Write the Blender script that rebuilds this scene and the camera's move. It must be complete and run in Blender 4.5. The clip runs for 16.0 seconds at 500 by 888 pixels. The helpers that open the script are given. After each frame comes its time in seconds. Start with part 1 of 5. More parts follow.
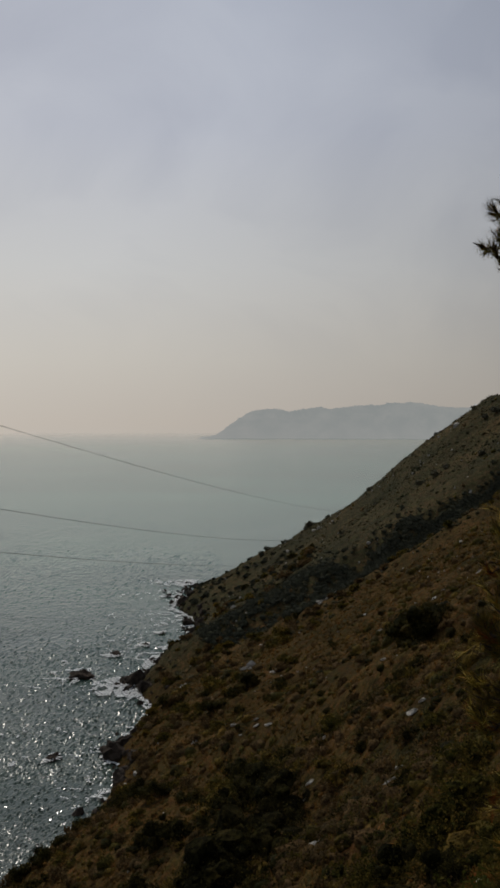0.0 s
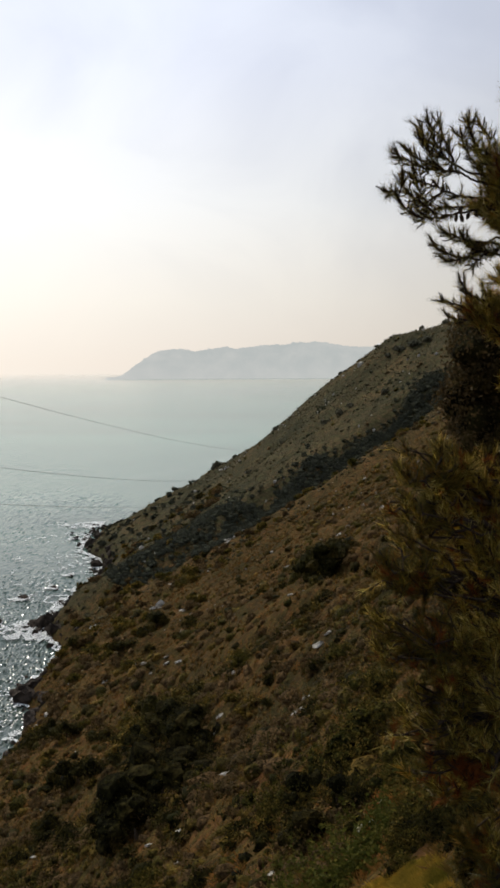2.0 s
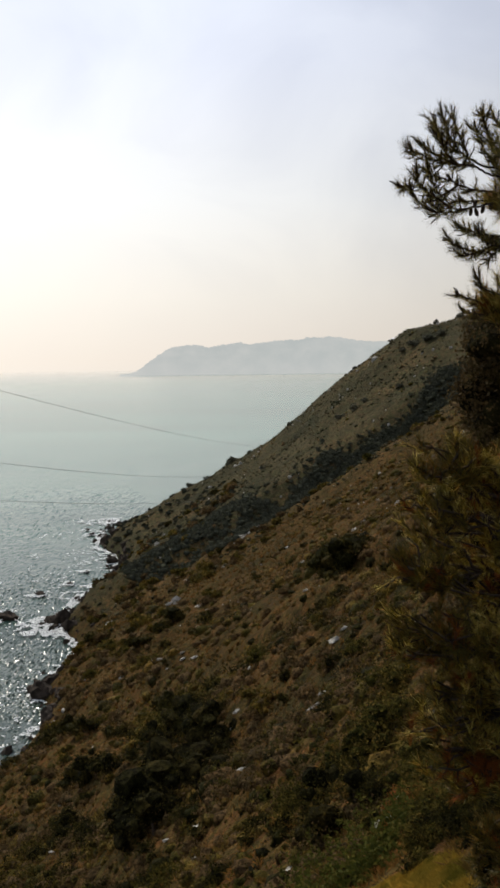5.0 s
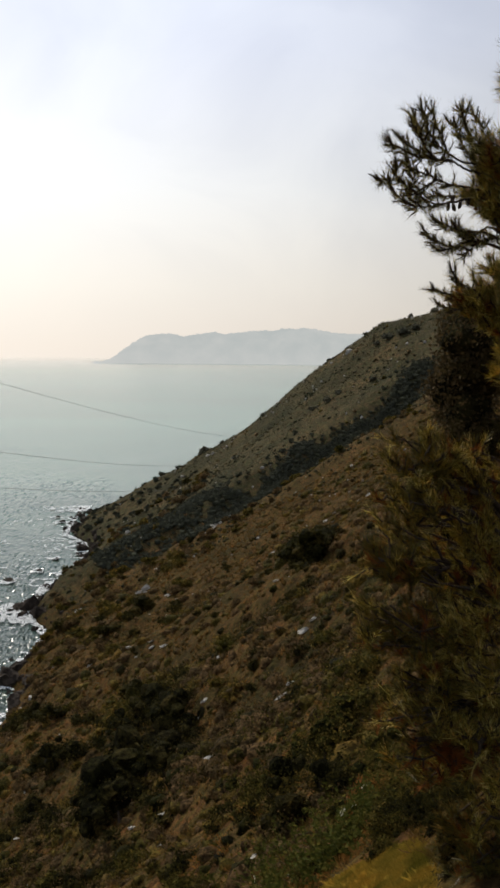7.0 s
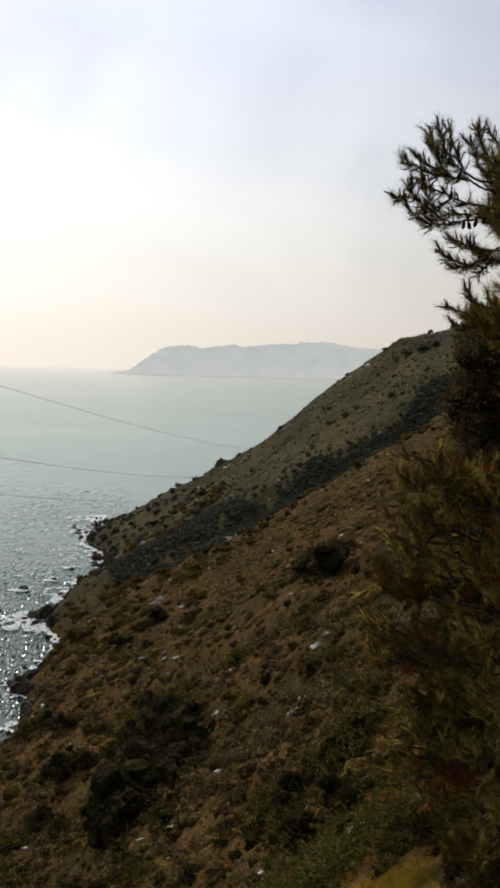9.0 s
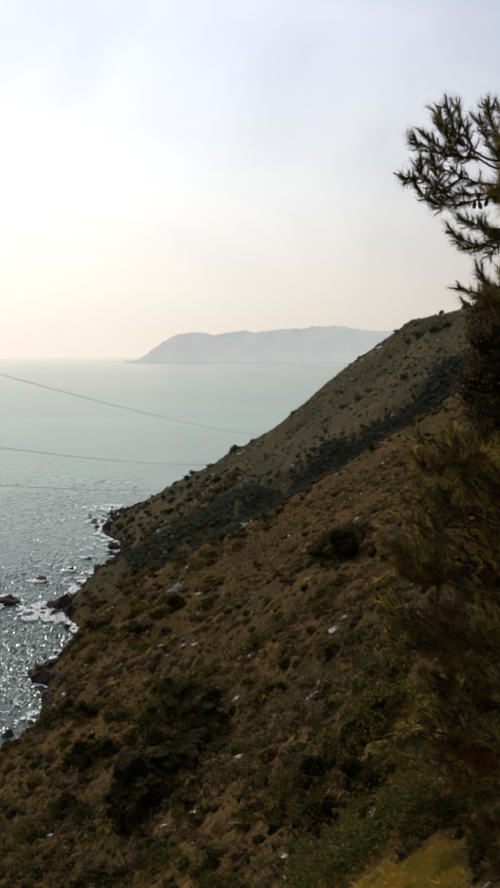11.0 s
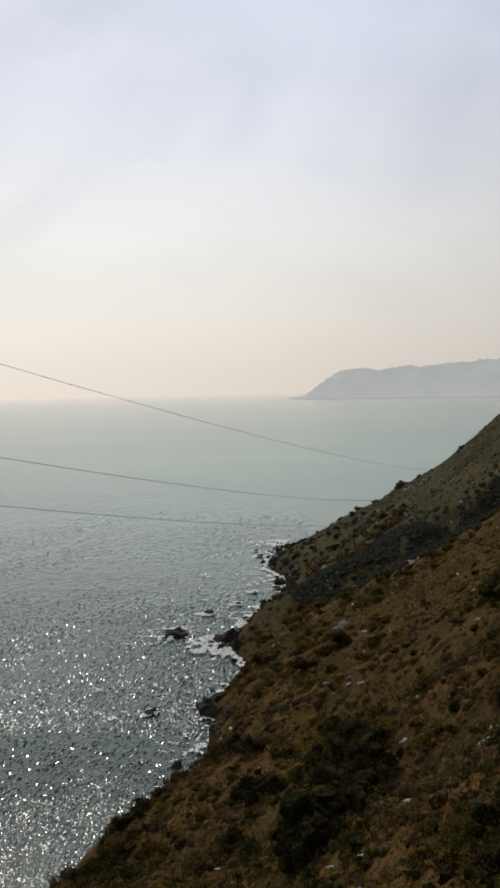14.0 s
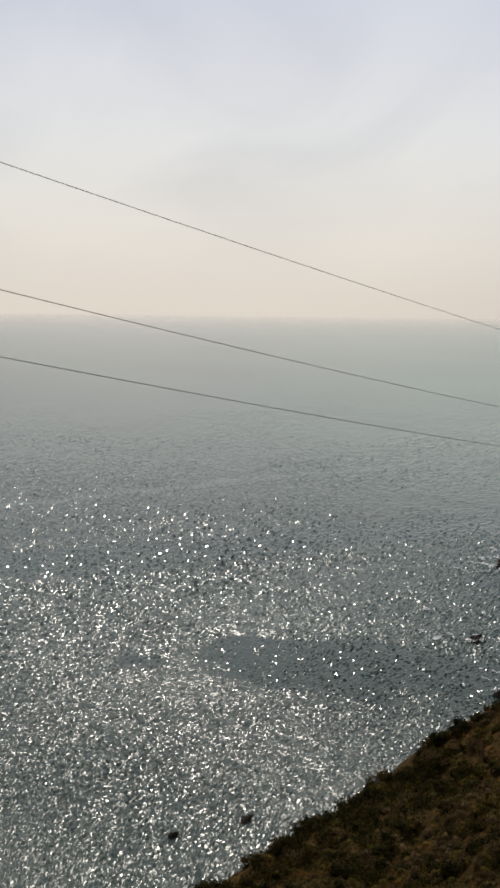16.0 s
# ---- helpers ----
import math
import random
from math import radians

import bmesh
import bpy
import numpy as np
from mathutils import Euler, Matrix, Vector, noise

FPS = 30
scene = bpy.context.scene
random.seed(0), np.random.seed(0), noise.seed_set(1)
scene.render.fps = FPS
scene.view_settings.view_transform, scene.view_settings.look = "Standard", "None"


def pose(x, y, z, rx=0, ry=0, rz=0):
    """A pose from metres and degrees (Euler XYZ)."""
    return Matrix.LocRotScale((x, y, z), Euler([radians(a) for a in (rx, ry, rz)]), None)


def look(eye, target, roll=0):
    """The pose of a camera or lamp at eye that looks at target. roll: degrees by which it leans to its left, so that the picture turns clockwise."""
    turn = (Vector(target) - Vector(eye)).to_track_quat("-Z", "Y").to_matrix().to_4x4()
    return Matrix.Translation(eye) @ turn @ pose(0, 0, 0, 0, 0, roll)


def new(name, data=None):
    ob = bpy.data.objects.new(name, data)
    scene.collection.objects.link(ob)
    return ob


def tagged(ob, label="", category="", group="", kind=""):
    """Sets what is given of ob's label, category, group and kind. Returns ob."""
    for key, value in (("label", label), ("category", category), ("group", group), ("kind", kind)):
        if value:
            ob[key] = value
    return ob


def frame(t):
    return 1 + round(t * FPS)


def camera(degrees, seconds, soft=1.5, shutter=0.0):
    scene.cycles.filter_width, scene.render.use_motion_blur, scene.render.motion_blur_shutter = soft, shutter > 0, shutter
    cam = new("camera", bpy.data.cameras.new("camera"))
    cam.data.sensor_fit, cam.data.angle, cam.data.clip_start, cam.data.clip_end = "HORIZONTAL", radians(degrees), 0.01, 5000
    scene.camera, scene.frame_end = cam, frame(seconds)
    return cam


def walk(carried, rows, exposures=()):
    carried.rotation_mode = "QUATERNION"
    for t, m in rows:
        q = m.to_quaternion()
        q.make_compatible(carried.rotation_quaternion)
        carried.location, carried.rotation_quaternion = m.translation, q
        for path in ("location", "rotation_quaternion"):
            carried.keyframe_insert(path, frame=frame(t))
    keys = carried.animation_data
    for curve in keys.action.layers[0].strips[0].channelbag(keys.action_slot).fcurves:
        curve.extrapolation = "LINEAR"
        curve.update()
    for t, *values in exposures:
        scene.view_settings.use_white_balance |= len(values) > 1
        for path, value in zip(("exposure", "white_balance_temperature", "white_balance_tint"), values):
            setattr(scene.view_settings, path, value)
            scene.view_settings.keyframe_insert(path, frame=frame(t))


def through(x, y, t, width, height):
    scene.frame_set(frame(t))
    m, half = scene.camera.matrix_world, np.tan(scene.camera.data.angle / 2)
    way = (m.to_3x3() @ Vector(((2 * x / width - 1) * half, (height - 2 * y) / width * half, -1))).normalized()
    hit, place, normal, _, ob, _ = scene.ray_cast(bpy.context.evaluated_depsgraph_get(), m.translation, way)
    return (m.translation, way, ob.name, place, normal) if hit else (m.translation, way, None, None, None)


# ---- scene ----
cam = camera(30.1, 16.0, soft=3.0)
PATH = [
    (0.0, pose(0.005, 0.013, 49.974, 88.71, -0.08, 6.53)),
    (0.5, pose(0.008, 0.012, 49.987, 88.38, -0.33, 2.88)),
    (1.0, pose(0.024, -0.000, 49.990, 86.31, -0.20, -0.10)),
    (1.5, pose(0.011, -0.049, 50.018, 86.18, -0.15, 0.67)),
    (2.0, pose(0.010, 0.005, 49.996, 85.02, 0.29, 0.76)),
    (2.5, pose(0.024, 0.001, 50.012, 84.25, 0.62, 1.27)),
    (3.0, pose(0.020, -0.014, 50.011, 85.08, 1.14, 1.78)),
    (5.5, pose(-0.004, 0.020, 50.002, 84.45, 0.47, 1.36)),
    (6.0, pose(-0.018, 0.034, 50.004, 83.02, -0.22, 0.51)),
    (6.5, pose(-0.004, 0.058, 49.981, 84.19, -0.28, 0.26)),
    (7.0, pose(0.000, -0.000, 50.000, 84.15, -0.50, 0.05)),
    (7.5, pose(0.019, 0.028, 49.993, 84.25, -0.49, 0.40)),
    (8.0, pose(0.009, 0.012, 49.994, 83.37, -1.59, 0.87)),
    (8.5, pose(0.025, -0.009, 50.003, 84.60, -2.37, -0.04)),
    (9.0, pose(0.031, -0.018, 50.006, 84.92, -1.49, 1.21)),
    (9.5, pose(0.031, -0.018, 50.009, 84.72, -0.51, 1.84)),
    (12.0, pose(0.018, 0.019, 50.016, 83.85, 0.61, 1.78)),
    (12.5, pose(0.012, -0.016, 49.982, 83.85, 1.71, 2.05)),
    (13.0, pose(0.006, 0.013, 49.994, 84.81, -0.10, 4.81)),
    (13.5, pose(-0.009, -0.001, 50.002, 86.17, -0.44, 8.04)),
    (14.0, pose(0.024, -0.010, 50.001, 86.34, 1.09, 11.97)),
    (14.5, pose(0.039, -0.013, 50.024, 86.08, 0.43, 17.46)),
    (15.0, pose(0.054, -0.009, 50.039, 85.06, 1.18, 21.86)),
    (15.5, pose(0.048, -0.001, 50.042, 83.18, 1.39, 25.64)),
    (16.0, pose(-0.024, -0.003, 49.973, 81.52, -0.74, 33.07)),
]
EXPOSURES = [(0.0, -0.95), (0.5, -0.65), (1.0, -0.22), (1.5, 0.0), (3.0, 0.02), (9.5, 0.02), (12.5, 0.02), (13.0, -0.06), (13.5, -0.22), (14.5, -0.39), (15.0, -0.48), (15.5, -0.46), (16.0, -0.5)]

walk(cam, PATH, EXPOSURES)

# ---- sky and sun ----
SUN_AZ, SUN_EL = radians(-34.5), radians(43)
GLOW_AZ = radians(-39)
SUN_WAY = Vector((math.sin(SUN_AZ) * math.cos(SUN_EL), math.cos(SUN_AZ) * math.cos(SUN_EL), math.sin(SUN_EL)))


def link(tree, a, b):
    tree.links.new(a, b)


def node(tree, kind, **values):
    n = tree.nodes.new(kind)
    for key, value in values.items():
        n.inputs[key].default_value = value
    return n


def math_node(tree, op, a, b=None, c=None, clamp=False):
    n = tree.nodes.new("ShaderNodeMath")
    n.operation, n.use_clamp = op, clamp
    for i, v in enumerate((a, b, c)):
        if v is None:
            continue
        if isinstance(v, (int, float)):
            n.inputs[i].default_value = v
        else:
            tree.links.new(v, n.inputs[i])
    return n.outputs[0]


def mix_node(tree, fac, a, b, blend="MIX"):
    n = tree.nodes.new("ShaderNodeMix")
    n.data_type, n.blend_type = "RGBA", blend
    for socket, v in ((n.inputs[0], fac), (n.inputs[6], a), (n.inputs[7], b)):
        if isinstance(v, (int, float)):
            socket.default_value = v
        elif isinstance(v, tuple):
            socket.default_value = (*v, 1)
        else:
            tree.links.new(v, socket)
    return n.outputs[2]


def ramp_node(tree, fac, stops):
    n = tree.nodes.new("ShaderNodeValToRGB")
    ramp = n.color_ramp
    while len(ramp.elements) < len(stops):
        ramp.elements.new(0.5)
    for e, (p, c) in zip(ramp.elements, stops):
        e.position, e.color = p, (*c, 1)
    tree.links.new(fac, n.inputs[0])
    return n.outputs[0]


def build_world():
    world = bpy.data.worlds.new("hazy_sky")
    world.use_nodes = True
    scene.world = world
    t = world.node_tree
    back = t.nodes["Background"]
    sky = t.nodes.new("ShaderNodeTexSky")
    sky.sky_type, sky.sun_disc = "NISHITA", False
    sky.sun_elevation, sky.sun_rotation = SUN_EL, SUN_AZ
    sky.air_density, sky.dust_density = 1.5, 6.0
    clear = mix_node(t, 1.0, sky.outputs[0], (0.09, 0.09, 0.09), "MULTIPLY")
    way = t.nodes.new("ShaderNodeTexCoord").outputs["Generated"]
    split = t.nodes.new("ShaderNodeSeparateXYZ")
    link(t, way, split.inputs[0])
    # thin high cloud and sea haze, whiter towards the horizon
    height = math_node(t, "MULTIPLY_ADD", split.outputs[2], 1 / 1.1, 0.1 / 1.1, clamp=True)
    haze = ramp_node(t, height, [(0.0, (0.80, 0.75, 0.68)), (0.091, (0.905, 0.82, 0.725)), (0.15, (0.89, 0.85, 0.785)),
                                 (0.24, (0.805, 0.82, 0.84)), (0.36, (0.67, 0.713, 0.826)), (0.6, (0.56, 0.63, 0.78)), (1.0, (0.5, 0.58, 0.72))])
    # brighter towards the veiled sun
    flat = node(t, "ShaderNodeMapping", Scale=(1.0, 1.0, 0.0))
    link(t, way, flat.inputs[0])
    level = t.nodes.new("ShaderNodeVectorMath")
    level.operation = "NORMALIZE"
    link(t, flat.outputs[0], level.inputs[0])
    dot = t.nodes.new("ShaderNodeVectorMath")
    dot.operation = "DOT_PRODUCT"
    link(t, level.outputs[0], dot.inputs[0])
    dot.inputs[1].default_value = (math.sin(GLOW_AZ), math.cos(GLOW_AZ), 0)
    lift = math_node(t, "MULTIPLY_ADD", math_node(t, "MINIMUM", math_node(t, "MAXIMUM", split.outputs[2], 0.0), 0.35), 0.55, 0.97 - 1.25 * 0.857)
    glow = math_node(t, "MINIMUM", 1.14, math_node(t, "MAXIMUM", math_node(t, "MULTIPLY_ADD", dot.outputs["Value"], 1.25, lift), 0.62))
    # clouds
    squash = node(t, "ShaderNodeMapping", Scale=(1.0, 1.0, 1.5), Location=(0.35, 0.1, 0.3))
    link(t, way, squash.inputs[0])
    cloud = node(t, "ShaderNodeTexNoise", Scale=4.2, Detail=5.0, Roughness=0.5, Distortion=0.7)
    link(t, squash.outputs[0], cloud.inputs["Vector"])
    veil = ramp_node(t, cloud.outputs[0], [(0.36, (0.93, 0.935, 0.95)), (0.5, (1.0, 1.0, 1.0)), (0.62, (1.06, 1.055, 1.04))])
    up = math_node(t, "MULTIPLY_ADD", split.outputs[2], 6.0, 0.05, clamp=True)
    veil = mix_node(t, up, (1.0, 1.0, 1.0), veil)
    scaled = t.nodes.new("ShaderNodeVectorMath")
    scaled.operation = "SCALE"
    link(t, mix_node(t, 1.0, haze, veil, "MULTIPLY"), scaled.inputs[0])
    link(t, glow, scaled.inputs["Scale"])
    link(t, mix_node(t, 0.93, clear, scaled.outputs[0]), back.inputs[0])
    back.inputs[1].default_value = SKY_STRENGTH


SKY_STRENGTH, SUN_STRENGTH = 1.1, 3.2
build_world()
lamp = bpy.data.lights.new("sun", "SUN")
lamp.energy, lamp.angle, lamp.color = SUN_STRENGTH, radians(0.9), (1.0, 0.93, 0.82)
new("sun", lamp).matrix_world = look(SUN_WAY * 200, (0, 0, 0))


# ---- materials ----
def material(name):
    m = bpy.data.materials.new(name)
    m.use_nodes = True
    t = m.node_tree
    return m, t, t.nodes["Principled BSDF"]


def coords(t):
    return t.nodes.new("ShaderNodeTexCoord").outputs["Object"]


def noise_node(t, vec, scale, detail=4.0, rough=0.55, distort=0.0):
    n = node(t, "ShaderNodeTexNoise", Scale=scale, Detail=detail, Roughness=rough, Distortion=distort)
    link(t, vec, n.inputs["Vector"])
    return n.outputs[0]


def bump(t, shader, height, strength, distance):
    b = node(t, "ShaderNodeBump", Strength=strength, Distance=distance)
    link(t, height, b.inputs["Height"])
    link(t, b.outputs[0], shader.inputs["Normal"])


def ground_material():
    m, t, s = material("dry_hillside_soil")
    v = coords(t)
    patch = noise_node(t, v, 0.075, 6, 0.65)
    clump = noise_node(t, v, 0.9, 4, 0.6)
    fine = noise_node(t, v, 3.2, 6, 0.7)
    a = ramp_node(t, patch, [(0.34, (0.028, 0.021, 0.009)), (0.5, (0.053, 0.034, 0.014)), (0.66, (0.072, 0.042, 0.018))])
    # turf on the spur, greyed and paled in colour to imitate distance haze
    where = t.nodes.new("ShaderNodeSeparateXYZ")
    link(t, v, where.inputs[0])
    spur = math_node(t, "MULTIPLY_ADD", where.outputs[1], 1 / 22, -160 / 22, clamp=True)
    a = mix_node(t, spur, a, ramp_node(t, patch, [(0.36, (0.027, 0.027, 0.018)), (0.48, (0.041, 0.037, 0.024)), (0.56, (0.052, 0.044, 0.028)), (0.64, (0.068, 0.052, 0.032))]))
    b = ramp_node(t, clump, [(0.36, (0.52, 0.54, 0.52)), (0.5, (0.92, 0.93, 0.92)), (0.68, (1.16, 1.12, 1.05))])
    c = mix_node(t, 1.0, a, b, "MULTIPLY")
    c = mix_node(t, 1.0, c, ramp_node(t, fine, [(0.38, (0.55, 0.55, 0.55)), (0.5, (0.98, 0.98, 0.98)), (0.62, (1.35, 1.3, 1.25))]), "MULTIPLY")
    # low mat of withered herbs: rust, straw and olive
    kind = noise_node(t, v, 1.3, 5, 0.65, 0.8)
    speck = noise_node(t, v, 8.0, 5, 0.72)
    tint = ramp_node(t, kind, [(0.36, (0.72, 0.92, 0.62)), (0.46, (1.0, 1.12, 0.8)), (0.54, (1.25, 1.12, 0.95)), (0.64, (1.5, 1.12, 0.85))])
    c = mix_node(t, 1.0, c, tint, "MULTIPLY")
    c = mix_node(t, 1.0, c, ramp_node(t, speck, [(0.40, (0.62, 0.62, 0.62)), (0.5, (1.05, 1.05, 1.05)), (0.60, (1.5, 1.46, 1.36))]), "MULTIPLY")
    stone = noise_node(t, v, 5.0, 3, 0.5)
    c = mix_node(t, ramp_node(t, stone, [(0.68, (0, 0, 0)), (0.76, (0.4, 0.4, 0.4))]), c, (0.16, 0.13, 0.10))
    link(t, c, s.inputs["Base Color"])
    s.inputs["Roughness"].default_value = 0.95
    s.inputs["Specular IOR Level"].default_value = 0.03
    bump(t, s, math_node(t, "MULTIPLY_ADD", clump, 2.5, math_node(t, "MULTIPLY_ADD", speck, 0.7, fine)), 0.6, 0.25)
    return m


def leaf_material(name, stops, through=0.35, patch_scale=0.0, rough=0.6, grain=0.0, gloss=0.02):
    """Thin leaves and blades: a colour of its own on each, and some light shining through."""
    m, t, s = material(name)
    g = t.nodes.new("ShaderNodeNewGeometry")
    c = ramp_node(t, g.outputs["Random Per Island"], stops)
    if patch_scale:
        n = noise_node(t, coords(t), patch_scale, 3)
        c = mix_node(t, 1.0, c, ramp_node(t, n, [(0.34, (0.42, 0.52, 0.42)), (0.5, (0.95, 0.97, 0.9)), (0.66, (1.28, 1.08, 0.88))]), "MULTIPLY")
    if grain:
        n = noise_node(t, coords(t), grain, 5, 0.7)
        c = mix_node(t, 1.0, c, ramp_node(t, n, [(0.40, (0.3, 0.3, 0.31)), (0.5, (0.88, 0.88, 0.88)), (0.61, (1.55, 1.5, 1.4))]), "MULTIPLY")
        bump(t, s, n, 1.0, 0.25)
    link(t, c, s.inputs["Base Color"])
    s.inputs["Roughness"].default_value = rough
    s.inputs["Specular IOR Level"].default_value = gloss
    tr = t.nodes.new("ShaderNodeBsdfTranslucent")
    link(t, c, tr.inputs[0])
    mx = t.nodes.new("ShaderNodeMixShader")
    mx.inputs[0].default_value = through
    link(t, s.outputs[0], mx.inputs[1])
    link(t, tr.outputs[0], mx.inputs[2])
    link(t, mx.outputs[0], t.nodes["Material Output"].inputs[0])
    return m


def rock_material(name, dark, light, scale=1.2, rough=0.85):
    m, t, s = material(name)
    v = coords(t)
    n1, n2 = noise_node(t, v, scale, 6, 0.65), noise_node(t, v, scale * 6, 5, 0.6)
    c = mix_node(t, ramp_node(t, n1, [(0.35, (0, 0, 0)), (0.65, (1, 1, 1))]), dark, light)
    c = mix_node(t, 1.0, c, ramp_node(t, n2, [(0.3, (0.55, 0.55, 0.55)), (0.6, (1.1, 1.1, 1.08))]), "MULTIPLY")
    link(t, c, s.inputs["Base Color"])
    s.inputs["Roughness"].default_value = rough
    s.inputs["Specular IOR Level"].default_value = 0.05
    bump(t, s, n2, 0.7, 0.12)
    return m


def bark_material():
    m, t, s = material("pine_bark")
    v = coords(t)
    n = noise_node(t, v, 22, 6, 0.7, 0.6)
    link(t, ramp_node(t, n, [(0.3, (0.018, 0.014, 0.011)), (0.7, (0.085, 0.062, 0.045))]), s.inputs["Base Color"])
    s.inputs["Roughness"].default_value = 0.95
    s.inputs["Specular IOR Level"].default_value = 0.03
    bump(t, s, n, 0.8, 0.02)
    return m


def sea_material():
    m, t, s = material("sea_water")
    v = coords(t)
    lay = node(t, "ShaderNodeMapping", Rotation=(0, 0, radians(20)), Scale=(0.35, 1.0, 1.0))
    link(t, v, lay.inputs[0])
    drift = noise_node(t, lay.outputs[0], 0.011, 5, 0.6, 0.6)
    c = ramp_node(t, drift, [(0.35, (0.038, 0.076, 0.063)), (0.5, (0.058, 0.108, 0.090)), (0.66, (0.084, 0.142, 0.116))])
    # colour lighter out in the bay, greener coastward, with a pale drift line across it
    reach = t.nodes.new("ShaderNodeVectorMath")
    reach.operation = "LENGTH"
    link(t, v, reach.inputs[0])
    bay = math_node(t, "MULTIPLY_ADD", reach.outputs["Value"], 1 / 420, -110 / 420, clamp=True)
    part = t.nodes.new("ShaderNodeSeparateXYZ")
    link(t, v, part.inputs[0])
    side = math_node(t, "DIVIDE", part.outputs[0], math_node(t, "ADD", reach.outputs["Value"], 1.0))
    coastward = math_node(t, "MULTIPLY_ADD", side, 1 / 0.3, 0.6 / 0.3, clamp=True)
    out = mix_node(t, coastward, (0.92, 0.93, 0.92), (1.1, 1.42, 1.30))
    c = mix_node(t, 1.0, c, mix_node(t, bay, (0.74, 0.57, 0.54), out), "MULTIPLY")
    line = node(t, "ShaderNodeMapping", Location=(49.6, -419.0, 0), Rotation=(0, 0, 0))
    link(t, v, line.inputs[0])
    turned = node(t, "ShaderNodeMapping", Rotation=(0, 0, radians(-64.5)))
    link(t, line.outputs[0], turned.inputs[0])
    axis = t.nodes.new("ShaderNodeSeparateXYZ")
    link(t, turned.outputs[0], axis.inputs[0])
    sway = math_node(t, "MULTIPLY_ADD", noise_node(t, v, 0.02, 4, 0.6), 26.0, -13.0)
    away = math_node(t, "ABSOLUTE", math_node(t, "ADD", axis.outputs[1], sway))
    drift_line = math_node(t, "MULTIPLY_ADD", away, -1 / 5.0, 1.0, clamp=True)
    c = mix_node(t, math_node(t, "MULTIPLY", drift_line, 0.28), c, (0.24, 0.29, 0.26))
    link(t, c, s.inputs["Base Color"])
    s.inputs["IOR"].default_value = 1.333
    ruffle = t.nodes.new("ShaderNodeAttribute")
    ruffle.attribute_name = "ruffle"
    link(t, math_node(t, "MULTIPLY_ADD", ruffle.outputs["Fac"], 0.10, 0.11), s.inputs["Roughness"])
    turn = node(t, "ShaderNodeMapping", Rotation=(0, 0, radians(24)), Scale=(1.0, 1.9, 1.0))
    link(t, v, turn.inputs[0])
    swell = noise_node(t, turn.outputs[0], 0.12, 2, 0.5, 0.3)
    chop = noise_node(t, turn.outputs[0], 0.95, 4, 0.62, 0.6)
    gust = noise_node(t, v, 0.021, 3, 0.5, 0.5)
    calm = math_node(t, "MULTIPLY_ADD", gust, 1.6, -0.15, clamp=True)
    h = math_node(t, "MULTIPLY_ADD", swell, 1.2, math_node(t, "MULTIPLY", chop, calm))
    # waves run together into a smoother sheet far out
    fall = math_node(t, "DIVIDE", 150.0, math_node(t, "ADD", reach.outputs["Value"], 100.0), clamp=True)
    h = math_node(t, "MULTIPLY", math_node(t, "MULTIPLY", h, math_node(t, "MULTIPLY_ADD", ruffle.outputs["Fac"], 0.85, 0.15)), fall)
    bump(t, s, h, 1.0, WAVE)
    # far out the water turns transparent with distance, standing in for sea haze
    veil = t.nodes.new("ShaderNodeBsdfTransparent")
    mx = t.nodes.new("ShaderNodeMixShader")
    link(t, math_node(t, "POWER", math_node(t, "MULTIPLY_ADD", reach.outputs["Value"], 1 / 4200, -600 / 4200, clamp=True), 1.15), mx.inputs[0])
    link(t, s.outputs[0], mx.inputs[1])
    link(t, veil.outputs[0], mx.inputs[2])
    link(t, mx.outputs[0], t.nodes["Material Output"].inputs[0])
    return m


WAVE = 0.16


def foam_material():
    m, t, s = material("sea_foam")
    n = noise_node(t, coords(t), 3.0, 5, 0.7)
    link(t, ramp_node(t, n, [(0.3, (0.45, 0.47, 0.46)), (0.6, (0.82, 0.82, 0.80))]), s.inputs["Base Color"])
    s.inputs["Roughness"].default_value = 0.7
    bump(t, s, n, 0.5, 0.1)
    return m


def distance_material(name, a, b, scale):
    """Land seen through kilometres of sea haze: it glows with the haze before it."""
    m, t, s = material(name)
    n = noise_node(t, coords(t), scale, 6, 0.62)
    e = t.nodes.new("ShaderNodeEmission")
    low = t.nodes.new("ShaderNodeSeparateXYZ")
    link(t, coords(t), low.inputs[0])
    # haze mixed into the glow, thicker low down and towards the tip
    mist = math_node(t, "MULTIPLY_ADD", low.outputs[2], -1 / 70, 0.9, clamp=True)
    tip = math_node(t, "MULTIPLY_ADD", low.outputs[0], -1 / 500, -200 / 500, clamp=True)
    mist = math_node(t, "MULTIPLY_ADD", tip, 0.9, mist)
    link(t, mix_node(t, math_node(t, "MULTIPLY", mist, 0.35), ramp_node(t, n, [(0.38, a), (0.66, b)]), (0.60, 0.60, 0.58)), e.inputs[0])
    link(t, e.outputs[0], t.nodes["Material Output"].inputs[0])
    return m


def plain_material(name, colour, rough=0.6, metal=0.0):
    m, t, s = material(name)
    n = noise_node(t, coords(t), 14, 4)
    link(t, mix_node(t, 1.0, colour, ramp_node(t, n, [(0.3, (0.75, 0.75, 0.75)), (0.7, (1.2, 1.2, 1.2))]), "MULTIPLY"), s.inputs["Base Color"])
    s.inputs["Roughness"].default_value, s.inputs["Metallic"].default_value = rough, metal
    return m


